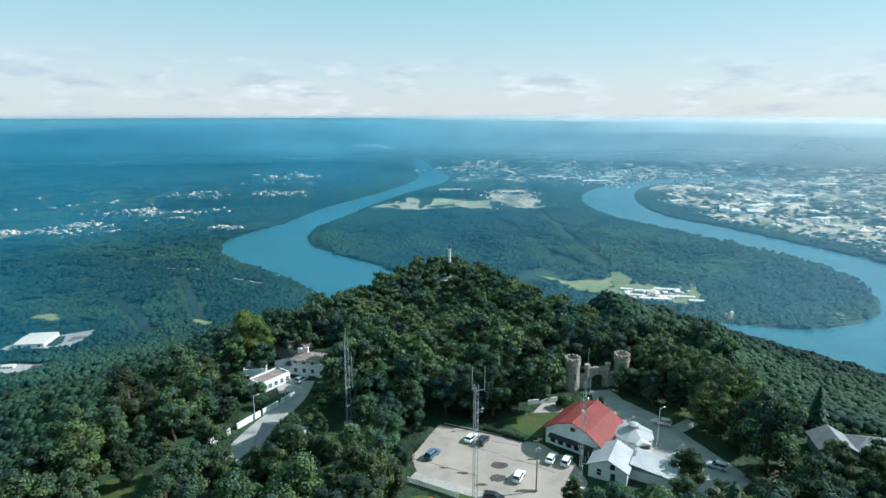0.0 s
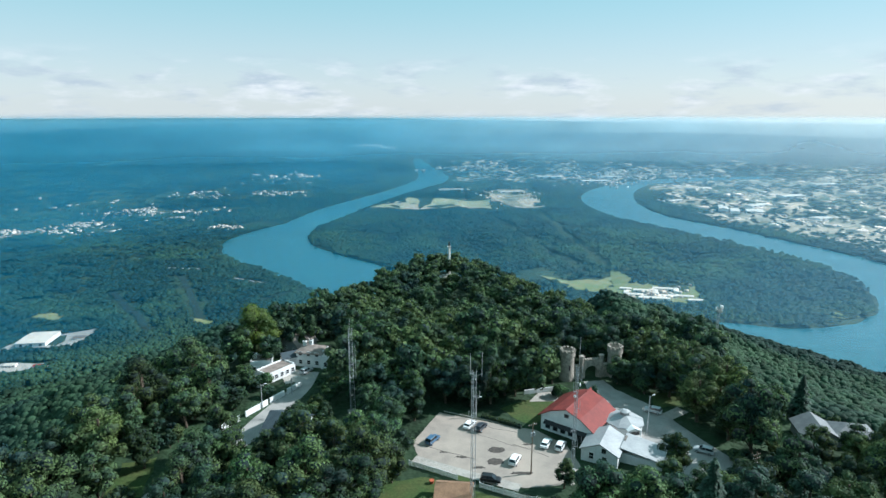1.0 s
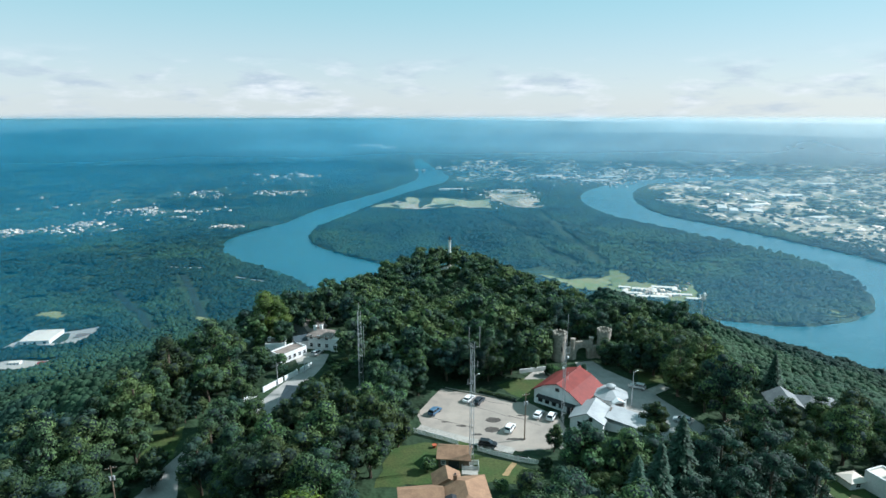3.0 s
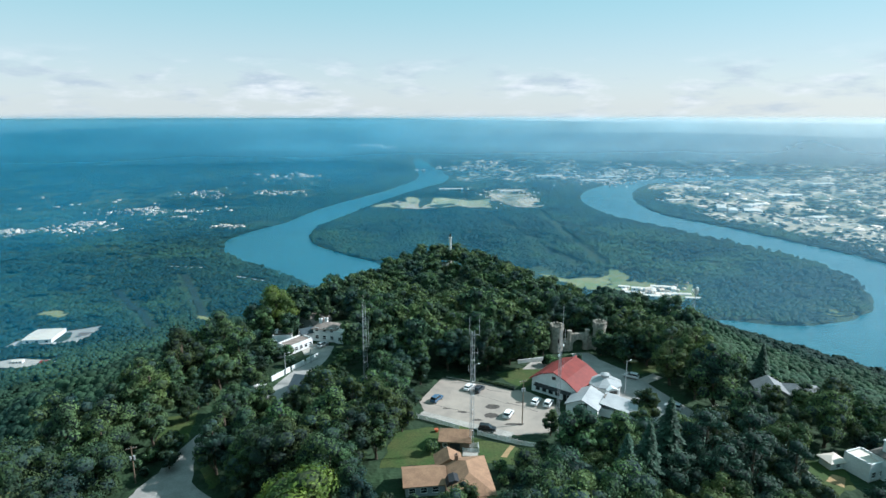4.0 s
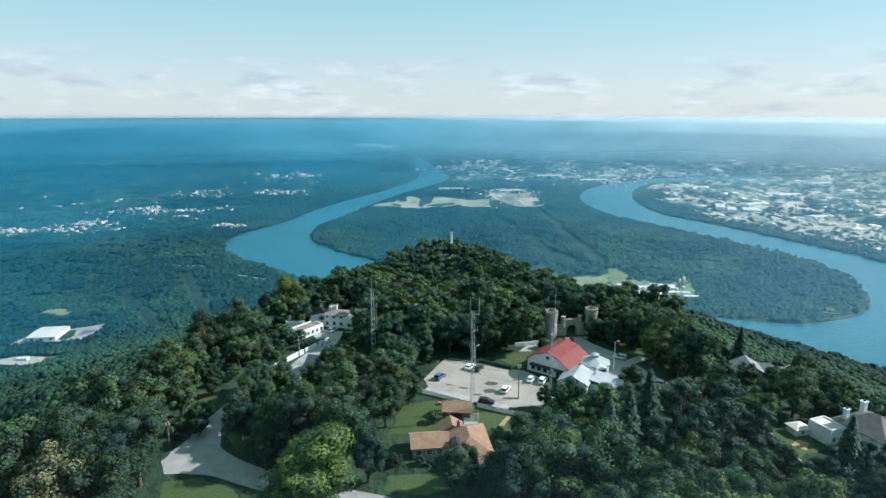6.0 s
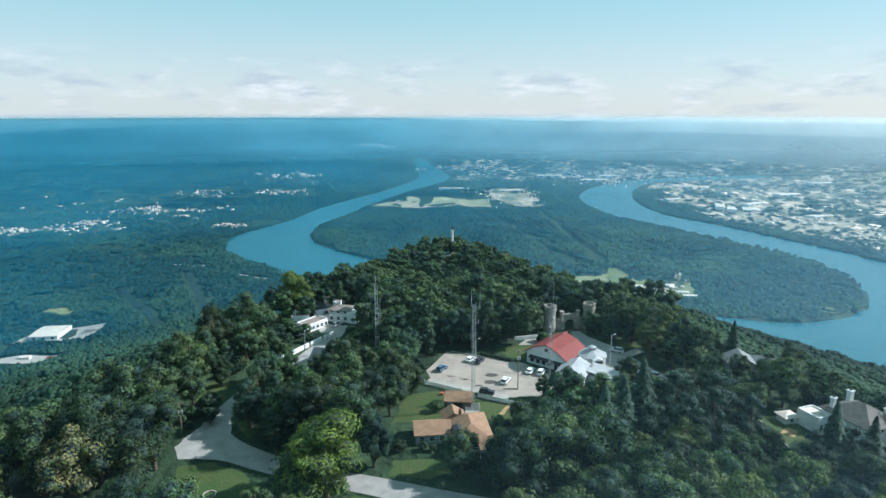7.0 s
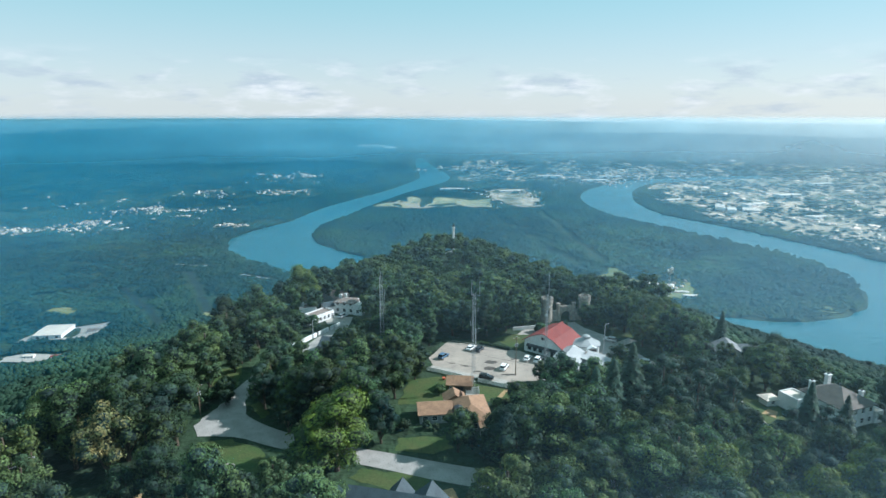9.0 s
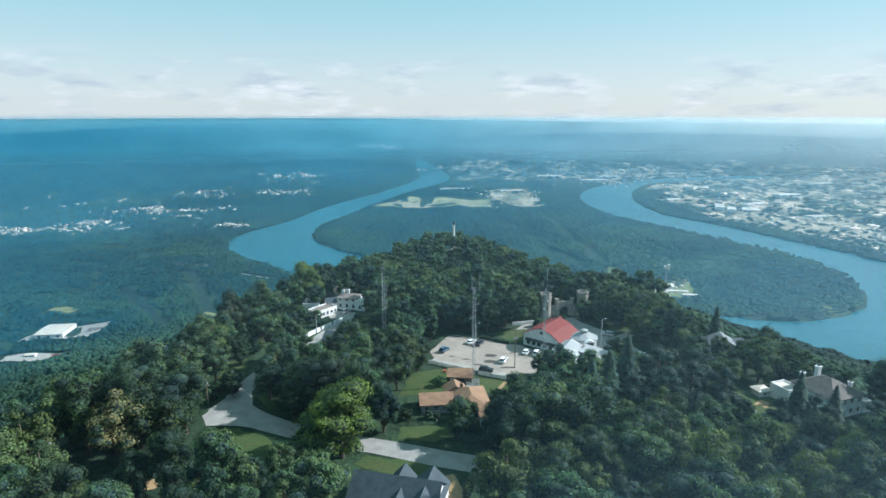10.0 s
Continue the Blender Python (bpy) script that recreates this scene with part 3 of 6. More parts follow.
# trees with a place of their own
for proto, x, y, s in ((YELLOW, -25.5, 67, 1.75), (CREAM, -74, 61, 1.22), (YELLOW, -60, 183, 1.5), (SPRUCE, 35, 77, 1.25), (SPRUCE, 40, 80, 1.3), (SPRUCE, 47, 88, 1.35), (DARK, 47, 80, 1.1), (DARK, 55, 80, 1.2), (DARK, 63, 84, 1.2), (DARK, 57, 92, 1.25), (DARK, 67, 93, 1.2), (DARK, 73, 86, 1.0), (LIGHT[0], 77.5, 97, 1.15), (FINE[2], 93, 107, 1.15), (FINE[0], 86, 108, 0.85), (FINE[1], 97.5, 112.5, 1.2), (PROTO[2], 89, 124.5, 0.7), (PROTO[0], 97, 123, 0.75),
                       (PROTO[3], 5, 84, 0.62), (PROTO[4], 27.5, 112.5, 0.62), (PROTO[1], -67, 120, 0.85), (ROUND, -2.5, 104.5, 0.7), (ROUND, -62, 98, 1.0),
                       (ROUND, -64, 104, 1.2), (YELLOW, 73, 134, 0.85), (YELLOW, 33, 70, 0.7), (ROUND, 3.5, 232, 1.0), (ROUND, 5.5, 240, 1.1), (ROUND, 3, 247, 1.1), (ROUND, 5.2, 255, 1.2), (ROUND, 2.6, 262, 1.2), (ROUND, 6.2, 267, 1.3), (ROUND, 3.5, 224, 1.1), (DARK, 81, 74, 0.85), (SPRUCE, 86, 76, 1.05), (DARK, 90, 75.5, 0.85), (SPRUCE, 95, 76, 0.85), (DARK, 104, 73, 0.8), (FINE[1], 74, 78, 0.75), (ROUND, 99, 81, 0.9), (PROTO[2], 113, 80, 0.55), (PROTO[0], -12.5, 130, 1.05), (PROTO[2], -13, 119.5, 1.15), (PROTO[5], -15, 109, 1.15), (PROTO[1], -11.5, 138, 1.0), (PROTO[4], -19, 123, 1.1), (PROTO[3], -8.5, 124.5, 0.7), (PROTO[0], -10, 114.5, 0.8), (PROTO[1], 36.5, 110, 0.6), (PROTO[3], 43, 108.5, 0.78), (PROTO[0], 49, 110, 0.72),
                       (PROTO[4], 31, 105, 0.7), (PROTO[2], 56, 108, 0.75), (PROTO[1], 64, 109, 0.8), (FINE[2], 23, 68, 1.5), (FINE[2], 33, 70, 1.5), (FINE[0], 18, 72, 1.35), (FINE[2], 29, 57, 1.1), (FINE[2], 41, 63, 1.15), (PROTO[5], 11.8, 67.5, 1.1),
                       (FINE[0], -43, 91.5, 1.0), (FINE[1], -40.5, 83, 0.95), (FINE[2], 24, 76, 1.35), (FINE[2], -33, 86, 1.5), (FINE[0], -23, 84, 1.45), (FINE[2], -39, 93, 1.15), (PROTO[5], -45.0, 101, 0.95), (PROTO[1], -50, 110, 1.3), (LIGHT[0], 68, 141, 1.2), (PROTO[4], 72, 132, 1.15), (PROTO[2], 66, 155, 1.15), (PROTO[0], 71, 149, 1.25), (LIGHT[0], 77, 146, 1.4), (PROTO[2], 82, 152, 0.85), (LIGHT[1], 79, 137.5, 1.35), (PROTO[0], 86, 142, 0.75), (LIGHT[0], 73, 159, 1.3), (PROTO[1], 64, 161, 1.1), (FINE[2], 15, 64.5, 1.35), (PROTO[0], 2.2, 74.5, 0.9), (FINE[2], -38, 86.5, 1.05), (PROTO[3], 88, 121.0, 0.75), (LIGHT[1], 96, 120.5, 0.78), (PROTO[0], 104, 122.5, 0.8), (ROUND, -55, 159, 1.1), (ROUND, -51, 160.5, 1.0), (ROUND, -58.5, 164, 1.2), (ROUND, -60, 158, 1.2), (YELLOW, 62, 60, 0.9), (YELLOW, 80, 51, 1.0),
                       (PROTO[0], 2, 151.5, 1.05), (PROTO[2], 9, 149.5, 1.1), (PROTO[5], 14.5, 151, 1.0), (PROTO[1], 19, 156, 1.1), (PROTO[3], 6, 157, 1.2), (PROTO[4], 24, 160, 1.05), (PROTO[0], 31, 164.5, 1.0),
                       (PROTO[2], 34.5, 171, 1.0), (PROTO[1], 57.5, 162.5, 0.72), (PROTO[5], 40, 178.5, 1.15), (PROTO[2], 47.5, 180, 1.2), (PROTO[0], 54, 177, 1.1), (PROTO[4], 60, 171, 0.95),
                       (PROTO[2], -62, 147, 1.3), (PROTO[5], -69, 153, 1.3), (PROTO[0], -65, 138, 1.1), (PROTO[4], -66, 161, 1.1), (SPRUCE, 96, 143, 0.75), (PROTO[3], 53.6, 163.6, 0.85), (PROTO[1], 59.5, 157, 0.85), (PROTO[4], 34, 163.5, 0.75), (PROTO[0], 28.5, 161.5, 0.85), (PROTO[3], 22.0, 155.5, 0.9)):
    plant(proto, x, y, s)
    placed.append((x, y, 4.5 * s))
YELLOW.scale = (2.0, 2.0, 1.5)
rnd = random.Random(4)
# undergrowth on the open strips
for cx, cy, a, b in ((-53, 152, 5, 5), (-39, 121, 3, 6), (-34, 163, 4, 4), (88, 79, 6, 5), (100, 76, 10, 4), (33, 106, 10, 3), (60, 107, 8, 3), (14, 94, 4, 3), (-17, 118, 4, 9), (93, 121, 8, 4), (35, 157, 3, 4),
                     (56, 160, 3, 4), (-66, 100, 3, 6), (-70, 96, 3, 5), (-8, 84.5, 5, 1), (70, 118, 3, 5)):
    for _ in range(4):
        x, y = cx + rnd.uniform(-a, a), cy + rnd.uniform(-b, b)
        plant(ROUND, x, y, rnd.uniform(0.4, 0.85))
spots = []
for _ in range(26000):
    x, y = rnd.uniform(-125, 165), rnd.uniform(30, 303)
    if abs(x) > 0.80 * (y + 62) + 8 or is_clear(x, y, 1.7):
        continue
    s = rnd.uniform(0.95, 1.6) if y < 100 else rnd.uniform(0.8, 1.5) if y < 200 else (rnd.uniform(0.82, 1.08) if 22 < x < 52 and y > 215 else rnd.uniform(0.6, 0.85) if x > 22 else rnd.uniform(0.7, 1.05))
    if y < 100 and is_clear(x, y, 2.4 * s):
        continue
    for x0, x1, y0, y1, most in LOW:
        if x0 < x < x1 and y0 < y < y1:
            s = min(s, rnd.uniform(0.7, 1.0) * most)
    if all((x - px) ** 2 + (y - py) ** 2 > (3.3 * s + ps * 0.55) ** 2 for px, py, ps in placed) and height(x, y) > -7:
        placed.append((x, y, 4.5 * s))
        spots.append((x, y, s))
spots.sort(key=lambda p: p[1])
single, joined = spots[:225], spots[225:]
for x, y, s in single:
    plant(YELLOW if rnd.random() < (0.22 if x > 45 and y < 66 else 0.0) else rnd.choice(LIGHT) if rnd.random() < (0.45 if y < 75 else 0.16) else rnd.choice(FINE if y < 92 else PROTO), x, y, s, None, rnd.uniform(0.9, 1.12))


def join_trees(name, rows, kinds, mat, label, sink=0.0, cores=None):
    """Many trees in one mesh of leaf sprays, with dark filler inside for the shade."""
    vs, cs = [], []
    rs = np.random.RandomState(11)
    lift = height(np.array([p[0] for p in rows]), np.array([p[1] for p in rows])) - sink
    for (x, y, s), z in zip(rows, lift):
        pick = rs.randint(len(kinds))
        q = kinds[pick]
        a = rs.uniform(0, 6.283)
        v = np.stack([q[:, 0] * math.cos(a) - q[:, 1] * math.sin(a), q[:, 0] * math.sin(a) + q[:, 1] * math.cos(a), q[:, 2]], 1) * s
        vs.append(v + np.array([x, y, z]))
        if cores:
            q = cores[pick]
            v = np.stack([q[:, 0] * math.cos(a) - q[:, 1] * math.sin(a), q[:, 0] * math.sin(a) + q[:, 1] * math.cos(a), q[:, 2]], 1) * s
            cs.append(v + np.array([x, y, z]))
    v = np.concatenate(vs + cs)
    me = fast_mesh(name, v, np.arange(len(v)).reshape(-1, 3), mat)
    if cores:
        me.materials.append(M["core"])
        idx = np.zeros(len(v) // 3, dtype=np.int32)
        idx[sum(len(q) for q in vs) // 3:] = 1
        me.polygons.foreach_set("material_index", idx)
    ob = new(name, me)
    return tagged(ob, label, "woods", kind="stuff")


far_kinds, far_cores = [], []
for k in range(4):
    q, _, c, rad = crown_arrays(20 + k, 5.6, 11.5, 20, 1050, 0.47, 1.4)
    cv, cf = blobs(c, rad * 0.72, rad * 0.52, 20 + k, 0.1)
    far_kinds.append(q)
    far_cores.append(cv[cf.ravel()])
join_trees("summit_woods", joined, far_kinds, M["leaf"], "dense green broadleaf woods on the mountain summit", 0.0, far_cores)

# upper slopes: smaller trees of fewer sprays
mid_kinds = [crown_arrays(40 + k, 4.4, 8.0, 9, 130, 1.05, 1.2)[0] for k in range(4)]
rows = []
rs = np.random.RandomState(12)
a, r = np.radians(rs.uniform(-42, 42, 20000)), 150 * (760 / 150) ** (rs.uniform(0, 1, 20000) ** 0.62)
xs, ys, sizes = r * np.sin(a), r * np.cos(a) - 10, rs.uniform(0.7, 1.25, 20000)
fits = (height(xs, ys) < -6.0) & ~((np.abs(xs - 5) < 0.26 * ys) & (ys > 230))
rows = [(float(x), float(y), float(s)) for x, y, s, ok in zip(xs, ys, sizes, fits) if ok]
keep, cell = [], {}
for x, y, s in rows:
    k = (int(x // 6.6), int(y // 6.6))
    if k not in cell:
        cell[k] = 1
        keep.append((x, y, s))
upper = keep[:4200]
join_trees("slope_woods", upper, mid_kinds, M["leaf"], "thick green woods on the upper mountain slopes", 1.0)

# ---- clearings in the valley: (x, y, half length, half width, turn) ----
OPEN = [(440, 1940, 180, 62, -10), (470, 1860, 90, 50, -30), (655, 1790, 140, 95, -20), (610, 1990, 30, 60, 20), (-290, 3560, 150, 130, 20), (60, 3700, 300, 260, 0), (420, 3900, 220, 420, -20), (-975, 1396, 95, 62, 10),
        (-1100, 1290, 60, 30, 0), (-940, 1228, 85, 34, 8), (1088, 1528, 60, 16, 10), (-690, 1640, 9, 120, 20), (-790, 1800, 8, 130, 25), (-655, 1535, 26, 16, 0), (-1100, 1560, 40, 20, 0),
        (-760, 2350, 45, 18, 0), (-1430, 3430, 300, 60, 10), (-900, 3000, 120, 60, -30)]


# long cuts through the forest for power lines and roads: (x0, y0, x1, y1, half width)
CUTS = [(-904, 1980, -663, 1539, 20), (-1050, 1799, -756, 1436, 18), (-1010, 2070, -860, 2075, 9), (-720, 1960, -580, 1890, 9), (-420, 1850, -560, 1700, 10), (230, 3400, 520, 2050, 12), (-1500, 2350, -1000, 2280, 10),
        (560, 3300, 600, 2100, 16)]


def open_land(x, y):
    out = np.zeros(np.shape(x), bool)
    for cx, cy, a, b, turn in OPEN:
        t = radians(turn)
        u, v = (x - cx) * math.cos(t) + (y - cy) * math.sin(t), -(x - cx) * math.sin(t) + (y - cy) * math.cos(t)
        out |= (np.abs(u) < a) & (np.abs(v) < b)
    for x0, y0, x1, y1, hw in CUTS:
        ln = math.hypot(x1 - x0, y1 - y0)
        ux_, uy_ = (x1 - x0) / ln, (y1 - y0) / ln
        u, v = (x - x0) * ux_ + (y - y0) * uy_, -(x - x0) * uy_ + (y - y0) * ux_
        out |= (u > 0) & (u < ln) & (np.abs(v) < hw + 5)
    return out


def town_density(x, y):
    """How much of the land is built up, 0 to 1: the city over the river and the suburb in the valley."""
    city = smooth(0, 250, x - np.interp(y, [2100, 2600, 3100, 3700, 4300, 5200], [1750, 1560, 1330, 1270, 1500, 900])) * smooth(1900, 2300, y) * smooth(7200, 4600, y)
    sub = smooth(-820, -1150, x) * smooth(2600, 2850, y) * smooth(5200, 4000, y) * (0.35 + 0.4 * waves(x, y, 700, 61))
    north = smooth(4700, 5200, y) * smooth(7600, 6000, y) * smooth(-350, 150, x) * smooth(1700, 1200, x) * 0.8
    return np.clip(np.maximum(np.maximum(city * (0.72 + 0.35 * waves(x, y, 620, 60)), sub), north * (0.6 + 0.5 * waves(x, y, 600, 62))), 0, 1)


# ---- valley woods: lumps of canopy, larger with distance ----
def canopy(name, count, r0, r1, share, low, mat, label, solid, seed):
    rs = np.random.RandomState(seed)
    a = np.radians(rs.uniform(-41, 41, count))
    r = r0 * (r1 / r0) ** (rs.uniform(0, 1, count) ** 0.9)
    x, y = r * np.sin(a), HUB[1] + r * np.cos(a)
    hh = height(x, y)
    bank = off_river(x, y)
    ok = (bank > 6 + 0.02 * np.maximum(0, r - 3000)) & ~open_land(x, y) & ~((np.abs(x - 5) < 0.22 * y) & (y < 1500)) & (rs.uniform(0, 1, count) > town_density(x, y) * 1.08)
    ok &= ~((r < 900) & (hh > -90))
    x, y, hh, r = x[ok], y[ok], hh[ok], r[ok]
    size = np.maximum(low, share * r) * rs.uniform(0.7, 1.7, len(x))
    tall = np.minimum(size * 1.1, 8.5 + 0.1 * size) * rs.uniform(0.6, 1.15, len(x)) * np.interp(r, [2500, 4500], [1.0, 0.6])
    pos, k = place(x, y, hh + 3.0 * np.interp(r, [2500, 4500], [1.0, 0.0]) + 0.3 * tall + 4 * waves(x, y, 90, 71) * (r < 3000))
    bv, bf = blobs(pos, size * k, tall * k, seed, 0.3, solid)
    ob = new(name, fast_mesh(name, bv, bf, mat))
    return tagged(ob, label, "woods", kind="stuff")


OCT_V = np.array([(1, 0, 0), (0.31, 0.95, 0), (-0.81, 0.59, 0), (-0.81, -0.59, 0), (0.31, -0.95, 0), (0.1, 0, 0.85)], float)
OCT_F = np.array([(0, 1, 5), (1, 2, 5), (2, 3, 5), (3, 4, 5), (4, 0, 5)])
DOME_V = np.array([(math.cos(k * 1.0472), math.sin(k * 1.0472), 0) for k in range(6)] + [(0.72 * math.cos(k * 1.0472 + 0.5), 0.72 * math.sin(k * 1.0472 + 0.5), 0.62) for k in range(6)] + [(0.05, 0, 0.92)], float)
DOME_F = np.array([f for k in range(6) for f in ((k, (k + 1) % 6, 6 + k), ((k + 1) % 6, 6 + (k + 1) % 6, 6 + k), (6 + k, 6 + (k + 1) % 6, 12))])
canopy("slope_canopy", 46000, 600, 1700, 0.0, 3.7, M["canopy"], "green forest canopy down the mountain flanks", (DOME_V, DOME_F), 13)
canopy("valley_woods", 110000, 1250, 20000, 0.0036, 4.3, M["canopy"], "endless green forest canopy over the valley floor", (OCT_V, OCT_F), 14)

# ---- tinted see-through sheets standing in for the valley's haze ----
def haze_material(name, density, white, rgb, top_z, full_z, grain=0.0016, low_z=-1000.0, low_full=-999.0, spread=0.0, across=(-1200.0, 2200.0)):
    m = bpy.data.materials.new(name)
    m.use_nodes = True
    t = m.node_tree
    t.nodes.clear()
    out = t.nodes.new("ShaderNodeOutputMaterial")
    clear = t.nodes.new("ShaderNodeBsdfTransparent")
    dif = t.nodes.new("ShaderNodeBsdfDiffuse")
    tra = t.nodes.new("ShaderNodeBsdfTranslucent")
    both = t.nodes.new("ShaderNodeMixShader")
    both.inputs[0].default_value = 0.5
    mix = t.nodes.new("ShaderNodeMixShader")
    geo = t.nodes.new("ShaderNodeNewGeometry")
    sep = t.nodes.new("ShaderNodeSeparateXYZ")
    t.links.new(geo.outputs["Position"], sep.inputs[0])
    # whiter to the right, bluer to the left: sunward glow put into the tint
    sunward = t.nodes.new("ShaderNodeMapRange")
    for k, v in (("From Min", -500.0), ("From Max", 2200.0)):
        sunward.inputs[k].default_value = v
    t.links.new(sep.outputs[0], sunward.inputs[0])
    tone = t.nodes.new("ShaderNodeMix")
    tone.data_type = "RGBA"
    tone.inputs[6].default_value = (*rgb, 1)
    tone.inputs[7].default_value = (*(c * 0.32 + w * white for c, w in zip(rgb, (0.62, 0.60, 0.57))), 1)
    t.links.new(sunward.outputs[0], tone.inputs[0])
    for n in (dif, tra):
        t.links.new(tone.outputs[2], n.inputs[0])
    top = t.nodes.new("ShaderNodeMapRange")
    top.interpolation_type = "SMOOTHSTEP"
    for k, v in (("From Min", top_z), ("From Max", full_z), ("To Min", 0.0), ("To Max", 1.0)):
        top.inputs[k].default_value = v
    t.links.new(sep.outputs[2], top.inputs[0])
    # denser towards low x, thinner towards high x (reversed if spread is negative)
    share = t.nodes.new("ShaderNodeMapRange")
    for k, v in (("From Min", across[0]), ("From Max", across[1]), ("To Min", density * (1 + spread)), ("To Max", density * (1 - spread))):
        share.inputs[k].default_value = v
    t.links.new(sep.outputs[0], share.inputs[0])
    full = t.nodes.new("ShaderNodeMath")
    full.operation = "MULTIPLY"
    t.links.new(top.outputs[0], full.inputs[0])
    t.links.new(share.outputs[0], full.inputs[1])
    mp = t.nodes.new("ShaderNodeMapping")
    mp.inputs["Scale"].default_value = (grain, grain, grain * 2.5)
    no = t.nodes.new("ShaderNodeTexNoise")
    no.inputs["Scale"].default_value = 1.0
    no.inputs["Detail"].default_value = 5.0
    t.links.new(geo.outputs["Position"], mp.inputs[0])
    t.links.new(mp.outputs[0], no.inputs["Vector"])
    un = t.nodes.new("ShaderNodeMapRange")
    for k, v in (("From Min", 0.3), ("From Max", 0.7), ("To Min", 0.75), ("To Max", 1.25)):
        un.inputs[k].default_value = v
    t.links.new(no.outputs[0], un.inputs[0])
    mul = t.nodes.new("ShaderNodeMath")
    mul.operation = "MULTIPLY"
    low = t.nodes.new("ShaderNodeMapRange")
    for k, v in (("From Min", low_z), ("From Max", low_full)):
        low.inputs[k].default_value = v
    t.links.new(sep.outputs[2], low.inputs[0])
    thin = t.nodes.new("ShaderNodeMath")
    thin.operation = "MULTIPLY"
    t.links.new(full.outputs[0], thin.inputs[0])
    t.links.new(low.outputs[0], thin.inputs[1])
    t.links.new(thin.outputs[0], mul.inputs[0])
    t.links.new(un.outputs[0], mul.inputs[1])
    t.links.new(mul.outputs[0], mix.inputs[0])
    t.links.new(clear.outputs[0], mix.inputs[1])
    t.links.new(dif.outputs[0], both.inputs[1])
    t.links.new(tra.outputs[0], both.inputs[2])
    t.links.new(both.outputs[0], mix.inputs[2])
    t.links.new(mix.outputs[0], out.inputs[0])
    return m


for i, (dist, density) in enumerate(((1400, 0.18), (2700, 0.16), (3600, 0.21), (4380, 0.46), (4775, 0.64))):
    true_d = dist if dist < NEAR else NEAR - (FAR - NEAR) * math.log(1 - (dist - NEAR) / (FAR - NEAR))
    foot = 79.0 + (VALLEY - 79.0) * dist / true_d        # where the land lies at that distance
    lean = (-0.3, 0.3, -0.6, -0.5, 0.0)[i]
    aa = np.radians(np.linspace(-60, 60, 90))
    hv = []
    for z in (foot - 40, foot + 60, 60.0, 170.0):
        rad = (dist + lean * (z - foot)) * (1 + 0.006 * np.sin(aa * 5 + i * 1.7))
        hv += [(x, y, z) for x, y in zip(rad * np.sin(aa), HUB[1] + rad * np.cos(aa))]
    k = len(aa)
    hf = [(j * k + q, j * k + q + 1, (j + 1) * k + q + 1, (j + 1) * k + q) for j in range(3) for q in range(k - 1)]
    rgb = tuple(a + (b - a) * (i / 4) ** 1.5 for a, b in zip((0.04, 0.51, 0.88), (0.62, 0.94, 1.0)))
    ob = new("haze_sheet", flat_mesh("haze_sheet", hv, hf, haze_material("haze", density, 0.6 + 0.4 * i / 4, rgb, 88.0 if i < 3 else 74.0, 27.0 if i < 3 else 28.0, 0.0016, foot - 5, foot + 130, 0.3 if i < 4 else 0.0), True))
    tagged(ob, "see-through pale blue sheet standing in for valley haze", "haze", kind="stuff")

# thin sheets added below the flight line, denser sunward: haze and glare as tint
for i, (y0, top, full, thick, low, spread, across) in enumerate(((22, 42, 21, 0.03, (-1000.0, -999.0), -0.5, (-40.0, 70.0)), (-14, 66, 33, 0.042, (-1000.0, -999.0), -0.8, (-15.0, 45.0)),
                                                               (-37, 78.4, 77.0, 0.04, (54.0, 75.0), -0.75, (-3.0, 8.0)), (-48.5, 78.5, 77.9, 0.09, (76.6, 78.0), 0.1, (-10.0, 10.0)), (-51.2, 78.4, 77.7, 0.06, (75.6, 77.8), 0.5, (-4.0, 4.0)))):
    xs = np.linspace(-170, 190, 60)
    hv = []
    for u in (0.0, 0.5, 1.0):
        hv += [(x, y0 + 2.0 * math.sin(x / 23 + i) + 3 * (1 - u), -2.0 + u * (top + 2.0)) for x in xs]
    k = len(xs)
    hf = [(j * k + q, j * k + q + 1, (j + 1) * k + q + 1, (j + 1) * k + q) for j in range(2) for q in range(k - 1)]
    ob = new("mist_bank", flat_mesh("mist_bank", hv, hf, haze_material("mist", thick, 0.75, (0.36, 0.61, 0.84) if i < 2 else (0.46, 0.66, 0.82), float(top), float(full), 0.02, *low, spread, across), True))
    tagged(ob, "faint bluish see-through sheet imitating haze and sun glare", "mist", kind="stuff")

# ---- fields and open land in the valley ----
def patch(name, outline, mat, label, category, lift=0.06, cuts=6, wobble=0.0, seed=0, kind="structure"):
    """A flat piece of surfacing with a softly uneven edge, laid on the land."""
    r = random.Random(seed)
    pts = []
    n = len(outline)
    for i in range(n):
        (x0, y0), (x1, y1) = outline[i], outline[(i + 1) % n]
        for k in range(cuts):
            u = k / cuts
            pts.append((x0 + (x1 - x0) * u + r.uniform(-wobble, wobble), y0 + (y1 - y0) * u + r.uniform(-wobble, wobble)))
    xs, ys = np.array([p[0] for p in pts]), np.array([p[1] for p in pts])
    v = place(xs, ys, height(xs, ys) + lift)[0].tolist()
    bm = bmesh.new()
    face = bm.faces.new([bm.verts.new(p) for p in v])
    face.normal_update()
    if face.normal.z < 0:
        face.normal_flip()
    bmesh.ops.triangulate(bm, faces=[face])
    ob = part(name, bm, mat)
    return tagged(ob, label, category, kind=kind)


def rect(cx, cy, a, b, turn):
    t = radians(turn)
    return [(cx + u * math.cos(t) - v * math.sin(t), cy + u * math.sin(t) + v * math.cos(t)) for u, v in ((-a, -b), (a, -b), (a, b), (-a, b))]


